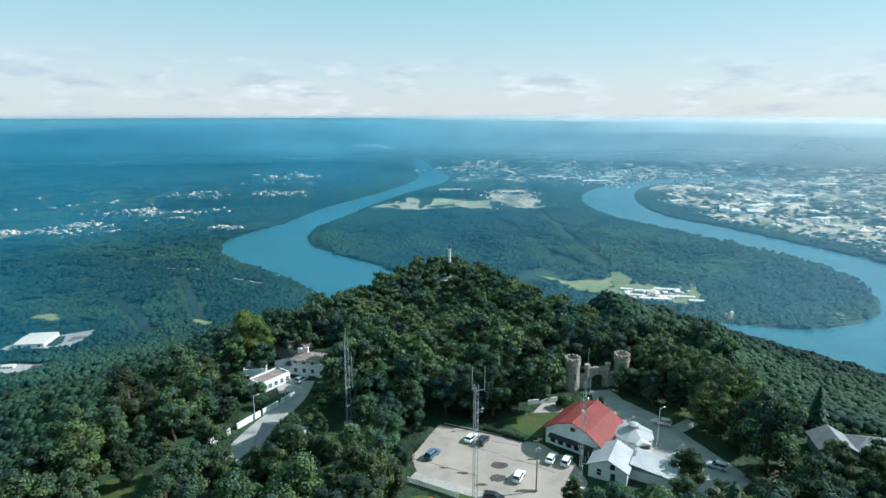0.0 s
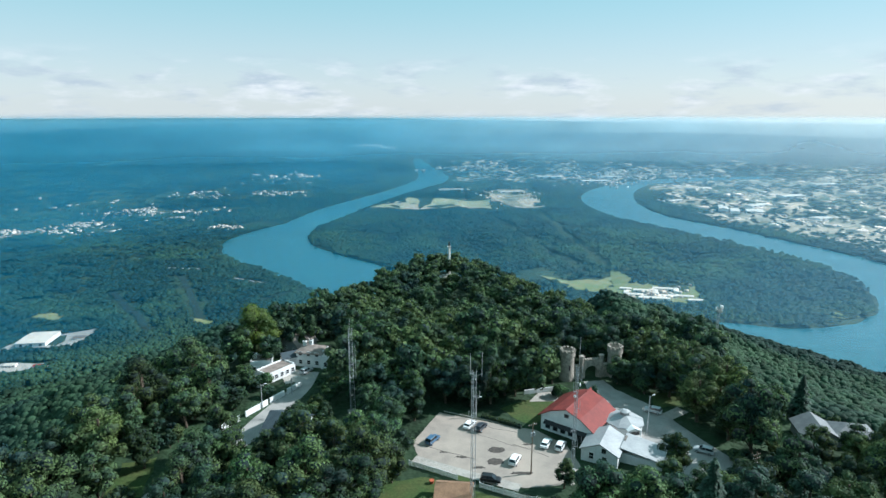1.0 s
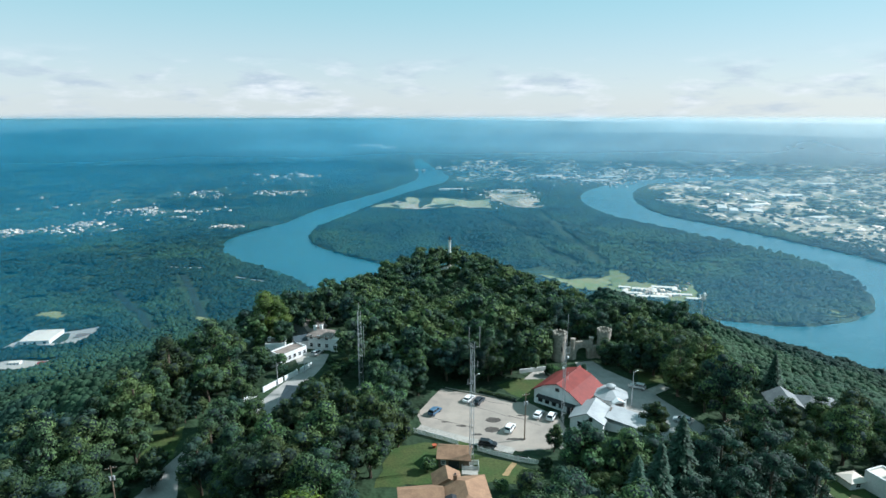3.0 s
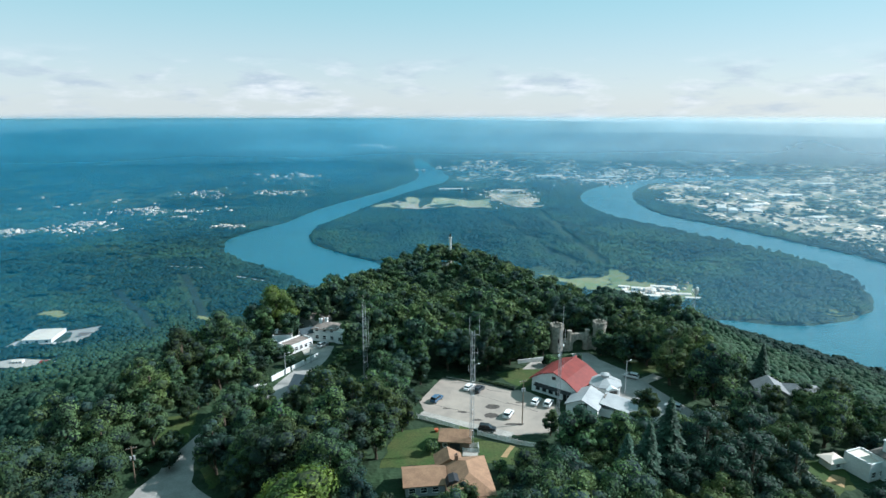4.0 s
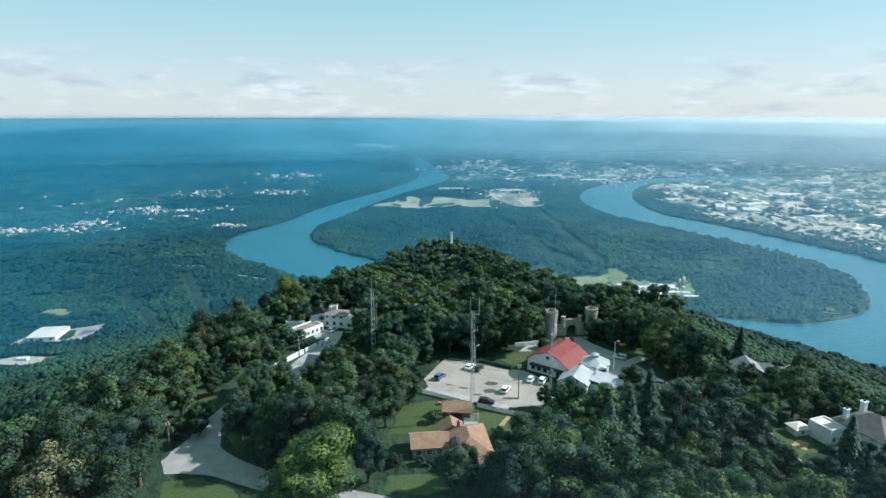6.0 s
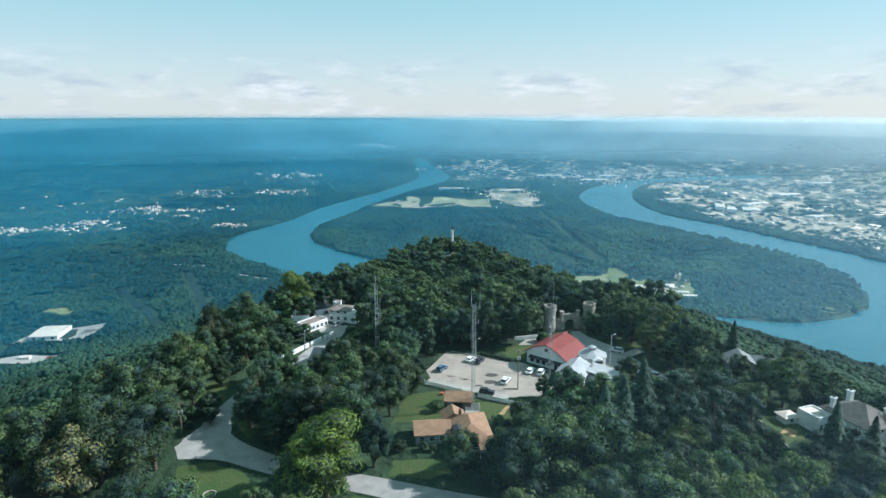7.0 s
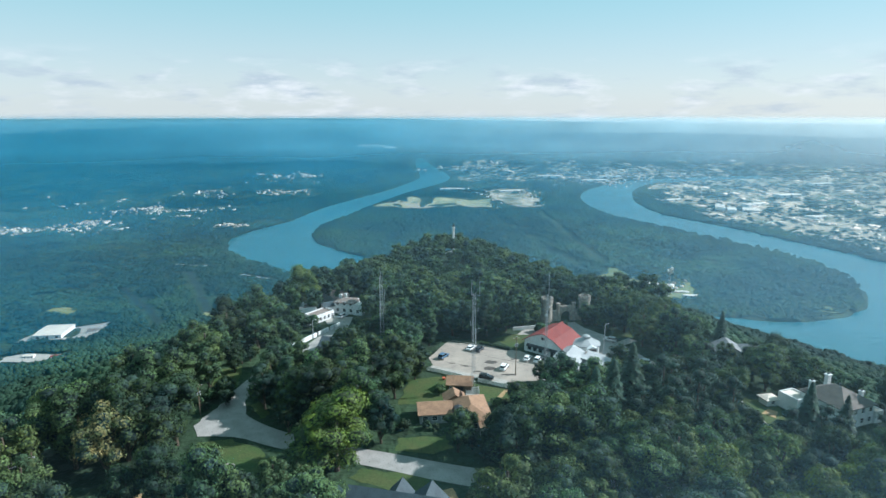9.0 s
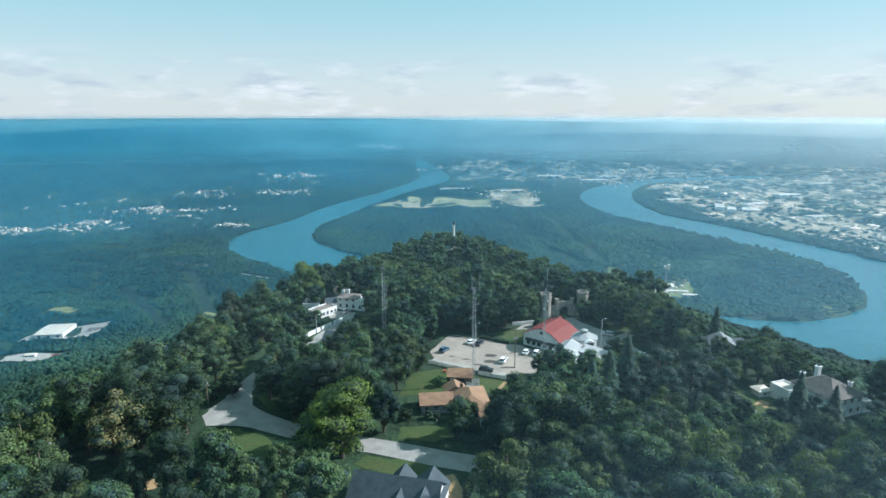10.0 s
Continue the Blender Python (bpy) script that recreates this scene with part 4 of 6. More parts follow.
patch("field", [(335, 1950), (430, 1965), (533, 1950), (592, 2010), (560, 1900), (496, 1790), (400, 1830)], M["green_field"], "pale green mown field by the river bend", "field", 3, 6, 8, 1)
patch("field", [(610, 2065), (650, 1970), (740, 1925), (828, 1884), (776, 1713), (687, 1653), (520, 1700), (505, 1800), (570, 1890)], M["green_field"], "pale green grounds round white institute buildings", "field", 3, 6, 8, 2)
patch("field", [(-425, 3530), (-240, 3990), (-160, 3900), (-146, 3500), (-300, 3490)], M["field"], "pale straw-coloured field", "field", 3, 6, 15, 3)
patch("field", [(-130, 3500), (-50, 3900), (300, 3800), (280, 3490)], M["field"], "pale straw-coloured field", "field", 3, 6, 15, 4)
patch("field", [(300, 3700), (320, 4300), (590, 4400), (640, 3540), (480, 3490)], M["urban"], "pale open ground with low buildings", "field", 3, 6, 15, 5)
patch("field", [(1060, 1555), (1120, 1600), (1160, 1560), (1100, 1535)], M["green_field"], "small pale green clearing on the headland", "field", 3, 6, 5, 6)
patch("field", rect(-972, 1396, 96, 58, 8), M["concrete"], "pale paved yard round a warehouse", "yard", 3, 6, 5, 7)
patch("field", rect(-1090, 1570, 42, 22, 5), M["green_field"], "small straw-coloured clearing", "field", 3, 6, 5, 8)
patch("field", rect(-935, 1225, 78, 24, 8), M["concrete"], "pale roadside lot", "yard", 3, 6, 5, 9)
patch("field", rect(-655, 1535, 24, 16, 10), M["green_field"], "small yellow-green clearing", "field", 3, 6, 4, 10)

for i, (x0, y0, x1, y1, hw) in enumerate(CUTS[:7]):
    pale = i in (2, 3)
    ribbon("road_4" if pale else "clearing", [(x0, y0, hw), ((x0 + x1) / 2, (y0 + y1) / 2 + 6, hw), (x1, y1, hw)], 8, 1.5, M["concrete"] if pale else M["cut_shade"],
           "pale road cut through the forest" if pale else "power-line cut through the forest, shade in its dark colour", "road" if pale else "clearing")

# ---- built-up ground of the city across the river ----
ux, uy = np.meshgrid(np.linspace(-2600, 5200, 190), np.linspace(2300, 7400, 130))
keep_town = (town_density(ux, uy) > 0.22) & (off_river(ux, uy) > 45) & (ux > -400)
uv = place(ux, uy, height(ux, uy) + 2.5)[0].reshape(-1, 3)
nx = ux.shape[1]
uf = [(j * nx + i, j * nx + i + 1, (j + 1) * nx + i + 1, (j + 1) * nx + i) for j in range(ux.shape[0] - 1) for i in range(nx - 1)
      if keep_town[j, i] and keep_town[j, i + 1] and keep_town[j + 1, i] and keep_town[j + 1, i + 1]]
city_ground = new("pavement", flat_mesh("pavement", uv.tolist(), uf, M["urban"], True))
tagged(city_ground, "pale built-up ground of lots and streets in the city", "city ground", kind="structure")

# ---- buildings far off ----
def house_arrays(x, y, w, d, h, rise, turn):
    """Walls and gabled roofs of many small houses at once (arrays): points, wall quads, roof quads."""
    base = np.array([(-1, -1, 0), (1, -1, 0), (1, 1, 0), (-1, 1, 0), (-1, -1, 1), (1, -1, 1), (1, 1, 1), (-1, 1, 1), (-1.06, 0, 2), (1.06, 0, 2)], float)
    n = len(x)
    vx = base[None, :, 0] * w[:, None] / 2
    vy = base[None, :, 1] * d[:, None] / 2
    vz = np.where(base[None, :, 2] == 2, (h + rise)[:, None], base[None, :, 2] * h[:, None])
    c, s = np.cos(turn)[:, None], np.sin(turn)[:, None]
    X, Y = x[:, None] + vx * c - vy * s, y[:, None] + vx * s + vy * c
    z0 = height(x, y)[:, None]
    v = place(X, Y, z0 + vz)[0].reshape(-1, 3)
    off = (np.arange(n) * 10)[:, None, None]
    walls = (np.array([(0, 1, 5, 4), (1, 2, 6, 5), (2, 3, 7, 6), (3, 0, 4, 7)])[None] + off).reshape(-1, 4)
    roofs = (np.array([(4, 5, 9, 8), (6, 7, 8, 9), (5, 6, 9, 9), (7, 4, 8, 8)])[None] + off).reshape(-1, 4)
    return v, walls, roofs


def houses(name, x, y, w, d, h, rise, turn, label):
    v, wf, rf = house_arrays(x, y, w, d, h, rise, turn)
    tri = np.concatenate([wf[:, [0, 1, 2]], wf[:, [0, 2, 3]], rf[:, [0, 1, 2]], rf[rf[:, 2] != rf[:, 3]][:, [0, 2, 3]]])
    me = fast_mesh(name, v, tri, M["town_wall"])
    me.materials.append(M["town_roof"])
    idx = np.zeros(len(tri), dtype=np.int32)
    idx[2 * len(wf):] = 1
    me.polygons.foreach_set("material_index", idx)
    return tagged(new(name, me), label, "houses", kind="stuff")


rs = np.random.RandomState(51)
cand = 26000
a = np.radians(rs.uniform(-40, 40, cand))
r = 2300 * (7200 / 2300) ** rs.uniform(0, 1, cand)
x, y = r * np.sin(a), HUB[1] + r * np.cos(a)
dens = town_density(x, y)
ok = (rs.uniform(0, 1, cand) < dens ** 1.6 * np.where(x > 0, 0.18, 0.05)) & (off_river(x, y) > 30)
x, y = x[ok], y[ok]
k = len(x)
big = rs.uniform(0, 1, k) < np.where(x > 0, 0.34, 0.05)
w = np.where(big, rs.uniform(40, 110, k), rs.uniform(14, 34, k))
d = np.where(big, rs.uniform(25, 60, k), rs.uniform(10, 20, k))
h = np.where(big, rs.uniform(5, 9, k), rs.uniform(3.5, 6.5, k))
houses("town_houses", x, y, w, d, h, np.where(big, 1.5, 3.5), rs.choice([0.35, 0.35 + 1.571, 0.1, 1.0], k) + rs.normal(0, 0.12, k), "pale roofs of countless houses and workshops across the valley")
for seed, (name, cx, cy, n, sx, sy) in enumerate((("hillside_houses", -1964, 2725, 150, 150, 36), ("hillside_houses", -1819, 2972, 40, 60, 40), ("hillside_houses", -1750, 3284, 50, 110, 55),
        ("hillside_houses", -1540, 3383, 60, 140, 26), ("hillside_houses", -1640, 4059, 40, 90, 90), ("hillside_houses", -1155, 4117, 50, 80, 60), ("hillside_houses", -1260, 4928, 40, 150, 180),
        ("institute_houses", 665, 1765, 34, 55, 30), ("bank_houses", -1063, 2865, 25, 50, 22), ("bend_houses", -1088, 9342, 40, 300, 120), ("bend_houses", 265, 6061, 50, 200, 120), ("bend_houses", 933, 8176, 25, 250, 120),
        ("bend_houses", 1031, 5014, 50, 120, 110), ("bend_houses", 1264, 4806, 60, 160, 110), ("bend_houses", 1770, 5387, 60, 300, 150), ("bend_houses", 420, 3990, 50, 140, 230), ("ridge_houses", -5000, 9800, 26, 1300, 100))):
    rs = np.random.RandomState(100 + seed)
    n = int(n * 1.7)
    x, y = rs.normal(cx, sx, n), rs.normal(cy, sy, n)
    big = 1.0 + (y > 5000) * 1.2
    houses(name, x, y, rs.uniform(9, 19, n) * big, rs.uniform(7, 12, n) * big, rs.uniform(4, 7, n) * big, rs.uniform(2, 4, n), rs.uniform(0, 3.1, n), "cluster of pale houses among trees")


def far_hall(x, y, w, d, h, turn, roof, label, rise=2.5):
    """A warehouse far off: walls, ridged roof, doors."""
    zz = float(height(x, y))
    p, k = place(x, y, zz + 1.5)
    root = new("warehouse")
    root.matrix_basis = pose(*p, 0, 0, turn) @ Matrix.Scale(float(k), 4)
    bm = bmesh.new()
    box(bm, 0, 0, -2, w, d, h + 2)
    part("wall", bm, M["white"], root)
    bm = bmesh.new()
    prism(bm, [(-d / 2 - 1, h), (d / 2 + 1, h), (0, h + rise)], -w / 2 - 1, w / 2 + 1, "x")
    part("roof", bm, roof, root)
    for i in range(3):
        bm = bmesh.new()
        box(bm, -w / 3 + i * w / 3, -d / 2 - 0.2, 0, w * 0.1, 0.5, h * 0.6)
        part("door", bm, M["dark"], root)
    return tagged(root, label, "warehouse", "warehouses in the valley")


def prism(bm, outline, a, b, axis="y"):
    """A 2D outline (across, up) run along the axis from a to b."""
    n = len(outline)
    rows = []
    for t in (a, b):
        rows.append([bm.verts.new((u, t, w) if axis == "y" else (t, u, w)) for u, w in outline])
    for i in range(n):
        k = (i + 1) % n
        bm.faces.new((rows[0][i], rows[0][k], rows[1][k], rows[1][i]))
    bm.faces.new(rows[0][::-1])
    bm.faces.new(rows[1])
    bmesh.ops.recalc_face_normals(bm, faces=bm.faces)


far_hall(-1000, 1382, 66, 78, 8, 8, M["pale_roof"], "large white flat-roofed warehouse at the forest edge")
far_hall(-910, 1400, 26, 24, 6, 8, M["grey_roof"], "small grey-roofed shed beside a warehouse")
far_hall(-890, 1222, 26, 14, 6, 8, M["red_roof"], "low red-roofed shop beside a road")
far_hall(-960, 1228, 22, 12, 5, 8, M["pale_roof"], "low white shop beside a road")
for x, y, w, d, h, turn in ((1640, 3440, 150, 50, 14, 68), (1690, 3400, 150, 45, 14, 68), (1790, 3370, 130, 90, 11, 68), (1900, 3560, 160, 50, 10, 30), (2050, 3150, 150, 60, 10, 25),
                            (1500, 3800, 120, 50, 10, 20), (2300, 3900, 170, 70, 12, 15), (1900, 4400, 180, 60, 10, 10), (2500, 2900, 120, 50, 10, 40), (1250, 4900, 220, 60, 10, 5),
                            (900, 5050, 200, 60, 12, 0), (1500, 5200, 260, 60, 12, 0), (2100, 2650, 90, 40, 9, 35), (2900, 4500, 220, 70, 12, 10), (480, 4250, 140, 40, 9, 5), (60, 4330, 180, 40, 9, 3)):
    far_hall(x, y, w, d, h, turn, M["pale_roof"], "long pale-roofed riverside warehouse")
far_hall(-1150, 9300, 420, 120, 40, 0, M["pale_roof"], "large pale works on the far river bank", 6)
far_hall(-900, 9380, 300, 100, 30, 0, M["pale_roof"], "large pale works on the far river bank", 6)
# the institute in the river bend: low white wings
for i, (x, y, w, d, turn) in enumerate(((600, 1760, 60, 16, -10), (630, 1800, 50, 15, -10), (665, 1775, 46, 15, 75), (700, 1810, 60, 16, -12), (690, 1745, 55, 16, -8), (735, 1790, 40, 14, 70),
                                      (640, 1715, 90, 18, -8), (745, 1745, 50, 15, -10), (590, 1835, 36, 14, -15), (760, 1700, 44, 14, -8), (580, 1795, 30, 14, 70))):
    far_hall(x, y, w, d, 6, turn, M["pale_roof"], "low white institute wing in pale grounds", 1.2)

# ---- the mountain top: paving, roads, lawns ----
patch("pavement", [(0.2, 146), (-6.2, 131), (-4.6, 124.5), (7, 118.3), (19, 112.6), (27, 113.5), (33, 120.5), (31.5, 129.5), (25, 137), (21, 138)], M["asphalt"], "worn pale asphalt car park with dark patches", "car park", 0.06, 5, 0.12, 20)
patch("pavement", [(40, 138), (51, 121), (60, 114), (70, 122), (63, 139), (59, 150), (52, 160), (50, 166), (44, 165), (43, 152)], M["road"], "grey asphalt forecourt before a stone gate", "forecourt", 0.05, 5, 0.15, 21)
patch("pavement", [(-50, 172), (-42, 174), (-38, 168), (-46, 163)], M["concrete"], "pale concrete drive before white houses", "drive", 0.08, 4, 0.1, 22)
patch("pavement", [(60, 145), (66, 149), (68, 146), (62, 142)], M["concrete"], "pale concrete walk by a lawn", "walk", 0.09, 4, 0.1, 23)
for x, y, a, b, s in ((14.2, 127.6, 2.1, 1.4, 1), (13.5, 122.6, 2.0, 1.5, 2), (5.6, 124.5, 1.6, 0.5, 3), (1.5, 126.6, 1.2, 0.4, 4), (19, 118, 2.6, 0.7, 5), (9.5, 120.2, 1.5, 0.5, 6), (22, 130, 1.4, 0.4, 7)):
    patch("tar_patch", [(x + a * math.cos(q * 0.785), y + b * math.sin(q * 0.785)) for q in range(8)], M["patch"], "dark worn tar patch in the car park", "tar patch", 0.066, 3, 0.22, s)
for x0, y0, x1, y1, w in ((-5.4, 130.2, 1.9, 126.6, 0.22), (1.9, 126.6, 8.6, 123.6, 0.25), (9.6, 140.2, 14.6, 137.3, 0.16), (14.6, 137.3, 20.0, 135.6, 0.2), (9.9, 134.6, 18.0, 129.5, 0.14), (18.0, 129.5, 24.0, 127.4, 0.16), (18.4, 130, 26.3, 124.6, 0.2)):
    ribbon("crack", [(x0, y0, w), ((x0 + x1) / 2, (y0 + y1) / 2 + 0.25, w * 0.7), (x1, y1, w)], 5, 0.068, M["patch"], "dark tar-filled crack in the car park", "crack")
# a strip of paler concrete along the lower side of the car park
ribbon("road_1", [(-5.5, 124.0, 2.6), (1, 120.6, 2.6), (8, 117.2, 2.6), (18, 112.6, 2.8)], 6, 0.07, M["concrete"], "pale concrete strip along the car park", "strip")
ribbon("road_2", [(-40, 172, 5), (-41, 160, 6), (-45.5, 144, 6.5), (-49, 132, 6.5), (-56, 121, 6), (-59.5, 108, 6), (-60.5, 97, 6.5), (-56, 88.5, 8), (-45, 81.5, 7), (-30, 75.5, 6.2), (-15, 71, 6.5),
                   (0, 66, 7), (14, 62.5, 7), (30, 60, 8), (52, 60, 7)], 8, 0.05, M["road"], "narrow grey asphalt road across the mountain top", "road")
patch("pavement", [(-66.3, 86.4), (-65.3, 91.6), (-62.8, 99.1), (-58.5, 104), (-55.7, 96.1), (-53.5, 90.2), (-48.2, 86.7), (-47.7, 79.9), (-57.2, 81.6), (-63.2, 81.5)], M["road"], "pale asphalt road junction", "road junction", 0.062, 4, 0.25, 25)
for i, outline in enumerate(([(-14, 98), (-12, 114), (-4, 117), (9, 111.6), (22, 105), (18, 99), (8, 101), (-2, 100)], [(-62, 79), (-58, 64), (-46, 62), (-41, 70), (-46, 76), (-54, 80)],
                             [(-13, 75.5), (-12.5, 81), (-1, 82), (1, 76), (-4, 74)], [(-22, 64), (-20, 67.5), (-6, 65), (-2, 60), (-10, 58)], [(17, 148), (24, 139), (31, 145), (33, 153), (24, 153)],
                             [(60, 149), (62, 158), (70, 157), (69, 150)], [(77, 97), (84, 103), (92, 98), (90, 91), (83, 88)], [(-73, 122), (-66, 124), (-63, 110), (-70, 106)],
                             [(-55, 98), (-50, 90), (-48, 93), (-53, 100)], [(-6, 121.5), (-5.4, 122.9), (3, 118.6), (8, 115.6), (6.5, 114.2)])):
    patch("lawn", outline, M["lawn"], "sunlit mown lawn between trees", "lawn", 0.04, 5, 0.5, 40 + i)
patch("earth_bed", rect(0.5, 54.5, 2.2, 5.5, 20), M["earth"], "brown earth drive beside a house", "drive", 0.07, 5, 0.2, 60)
patch("earth_bed", rect(-67, 56, 3.0, 1.8, 10), M["earth"], "bare brown earth patch", "earth", 0.07, 5, 0.3, 61)
patch("earth_bed", [(14, 103), (17, 108), (18, 107.4), (15.4, 102.6)], M["earth"], "sandy garden path", "path", 0.07, 4, 0.1, 62)
patch("earth_bed", [(85, 93.5), (88, 96), (90, 94.5), (87.5, 91)], M["earth"], "sandy garden path", "path", 0.07, 4, 0.1, 63)

patch("pavement", [(25.5, 152), (29, 157.5), (34.5, 158.5), (34, 152.5)], M["concrete"], "pale paved yard beside a stone gate", "yard", 0.085, 4, 0.1, 24)
yard_wall = new("yard_wall")
for i in range(5):
    bm = bmesh.new()
    box(bm, 25.6 + 1.75 * i, 157.0 + 0.45 * i, -0.2, 1.78, 0.3, 1.5, 14.5, 0.03)
    part("wall_panel", bm, M["white"], yard_wall)
tagged(yard_wall, "low white rendered wall beside a stone gate", "wall")

# kerb along the upper edge of the car park
kerb = new("kerb")
for i in range(9):
    u0, u1 = i / 9, (i + 1) / 9
    x0, y0, x1, y1 = 1.5 + 19.5 * u0, 146.6 - 8.4 * u0, 1.5 + 19.5 * u1, 146.6 - 8.4 * u1
    bm = bmesh.new()
    box(bm, (x0 + x1) / 2, (y0 + y1) / 2, 0.0, math.hypot(x1 - x0, y1 - y0) - 0.03, 0.25, 0.18, math.degrees(math.atan2(y1 - y0, x1 - x0)), 0.03)
    part("kerbstone", bm, M["concrete"], kerb)
tagged(kerb, "concrete kerb along the car park", "kerb", kind="structure")


def leafy_box(name, x, y, l, w, h, turn, label, category, mat=None, count=420):
    """A clipped hedge: leaf sprays over a dense core."""
    r = np.random.RandomState(int(abs(x) * 10 + y))
    root = new(name)
    root.matrix_basis = pose(x, y, 0, 0, 0, turn)
    p = np.stack([r.uniform(-l / 2, l / 2, count), r.uniform(-w / 2, w / 2, count), r.uniform(0.1, h, count)], 1)
    side = r.randint(0, 3, count)
    p[side == 0, 1] = np.sign(p[side == 0, 1]) * w / 2
    p[side >= 1, 2] = h + r.normal(0, 0.06, (side >= 1).sum())
    a = r.normal(size=(count, 3))
    a /= np.linalg.norm(a, axis=1)[:, None]
    b = np.cross(a, r.normal(size=(count, 3)))
    b /= np.linalg.norm(b, axis=1)[:, None]
    s = 0.2
    q = np.stack([p - a * s, p - b * s, p + a * s, p + b * s], 1).reshape(-1, 3)
    leaves = new("foliage", fast_mesh("foliage", q, np.arange(4 * count).reshape(-1, 4), mat or M["leaf"]))
    leaves.parent = root
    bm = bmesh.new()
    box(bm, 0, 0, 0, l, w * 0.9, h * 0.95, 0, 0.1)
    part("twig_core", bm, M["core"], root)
    return tagged(root, label, category)


leafy_box("hedge", 16.5, 140.6, 11.5, 1.1, 0.9, -31, "low clipped dark hedge above the car park", "hedge")
for k in range(6):
    leafy_box("hedge", 3.2 + 0.42 * k, 51.5 + 1.3 * k, 1.2, 1.2, 2.6, 20, "narrow upright green hedge shrub", "hedge", None, 260)

# ---- buildings: common pieces ----
def gable_roof(bm, lx, ly, z, rise, over=0.45, th=0.22, axis="y", flare=0.0):
    """A ridged roof slab; ridge along the axis. flare lifts the eaves into a soft bell."""
    half = (lx if axis == "y" else ly) / 2
    run = (ly if axis == "y" else lx) / 2 + over
    drop = over * rise / half
    mid = (half * 0.55, z + rise * 0.45 - flare)
    top = [(-half - over, z - drop * (1 - flare)), (-mid[0], mid[1]), (0, z + rise), mid, (half + over, z - drop * (1 - flare))]
    prism(bm, top + [(u, w - th) for u, w in top[::-1]], -run, run, axis)


def gable_walls(bm, lx, ly, z, rise, axis="y", base=-0.6, bulge=0.0):
    half = (lx if axis == "y" else ly) / 2
    run = (ly if axis == "y" else lx) / 2
    prism(bm, [(-half, base), (half, base), (half, z - 0.15), (half * 0.55, z + rise * 0.45 - 0.2 + bulge), (0, z + rise - 0.28), (-half * 0.55, z + rise * 0.45 - 0.2 + bulge), (-half, z - 0.15)], -run, run, axis)


def hip_roof(bm, lx, ly, z, rise, over=0.5, th=0.2):
    a, b = lx / 2 + over, ly / 2 + over
    r = max(0.0, (max(a, b) - min(a, b)))
    ridge = [(-r, 0), (r, 0)] if a >= b else [(0, -r), (0, r)]
    lo = [bm.verts.new((u, v, z - th)) for u, v in ((-a, -b), (a, -b), (a, b), (-a, b))]
    hi = [bm.verts.new((u, v, z)) for u, v in ((-a, -b), (a, -b), (a, b), (-a, b))]
    if r < 0.05:
        top = bm.verts.new((0, 0, z + rise))
        for i in range(4):
            bm.faces.new((hi[i], hi[(i + 1) % 4], top))
    else:
        t0, t1 = [bm.verts.new((u, v, z + rise)) for u, v in ridge]
        if a >= b:
            for f in ((hi[0], hi[1], t1, t0), (hi[1], hi[2], t1), (hi[2], hi[3], t0, t1), (hi[3], hi[0], t0)):
                bm.faces.new(f)
        else:
            for f in ((hi[0], hi[1], t0), (hi[1], hi[2], t1, t0), (hi[2], hi[3], t1), (hi[3], hi[0], t0, t1)):
                bm.faces.new(f)
    for i in range(4):
        bm.faces.new((lo[i], lo[(i + 1) % 4], hi[(i + 1) % 4], hi[i]))
    bm.faces.new(lo[::-1])


def window(root, x, y, z, w, h, turn, frame_mat, name="window"):
    """A window on a wall: frame, sill and dark pane; turn 0 faces -y."""
    m = pose(x, y, z, 0, 0, turn)
    bm = bmesh.new()
    for sx in (-1, 1):
        box(bm, sx * (w / 2 + 0.05), -0.04, -0.1, 0.1, 0.16, h + 0.2)
    box(bm, 0, -0.04, h, w, 0.16, 0.1)
    box(bm, 0, -0.04, h * 0.5 - 0.03, w, 0.14, 0.06)
    ob = part(name, bm, frame_mat, root)
    ob.matrix_basis = m
    bm = bmesh.new()
    box(bm, 0, 0.0, 0, w, 0.1, h)
    part("pane", bm, M["glass"], ob)
    bm = bmesh.new()
    box(bm, 0, -0.08, -0.1, w, 0.26, 0.08)
    part("sill", bm, frame_mat, ob)
    return ob


def door(root, x, y, z, w, h, turn, mat, name="door"):
    bm = bmesh.new()
    box(bm, 0, -0.03, 0, w, 0.12, h, 0, 0.02)
    ob = part(name, bm, mat, root)
    ob.matrix_basis = pose(x, y, z, 0, 0, turn)
    bm = bmesh.new()
    box(bm, w * 0.38, -0.14, h * 0.48, 0.1, 0.1, 0.1)
    part("handle", bm, M["steel"], ob)
    return ob


def chimney(root, x, y, z, w, h, mat, name="chimney"):
    bm = bmesh.new()
    box(bm, x, y, z, w, w * 0.8, h)
    box(bm, x, y, z + h, w * 1.25, w * 1.05, 0.22)
    ob = part(name, bm, mat, root)
    bm = bmesh.new()
    box(bm, x, y, z + h + 0.22, w * 0.4, w * 0.4, 0.35)
    part("flue", bm, M["dark"], ob)
    return ob


def solid(root, name, mat, fn, *args, label="", **kw):
    bm = bmesh.new()
    fn(bm, *args, **kw)
    return part(name, bm, mat, root, label)


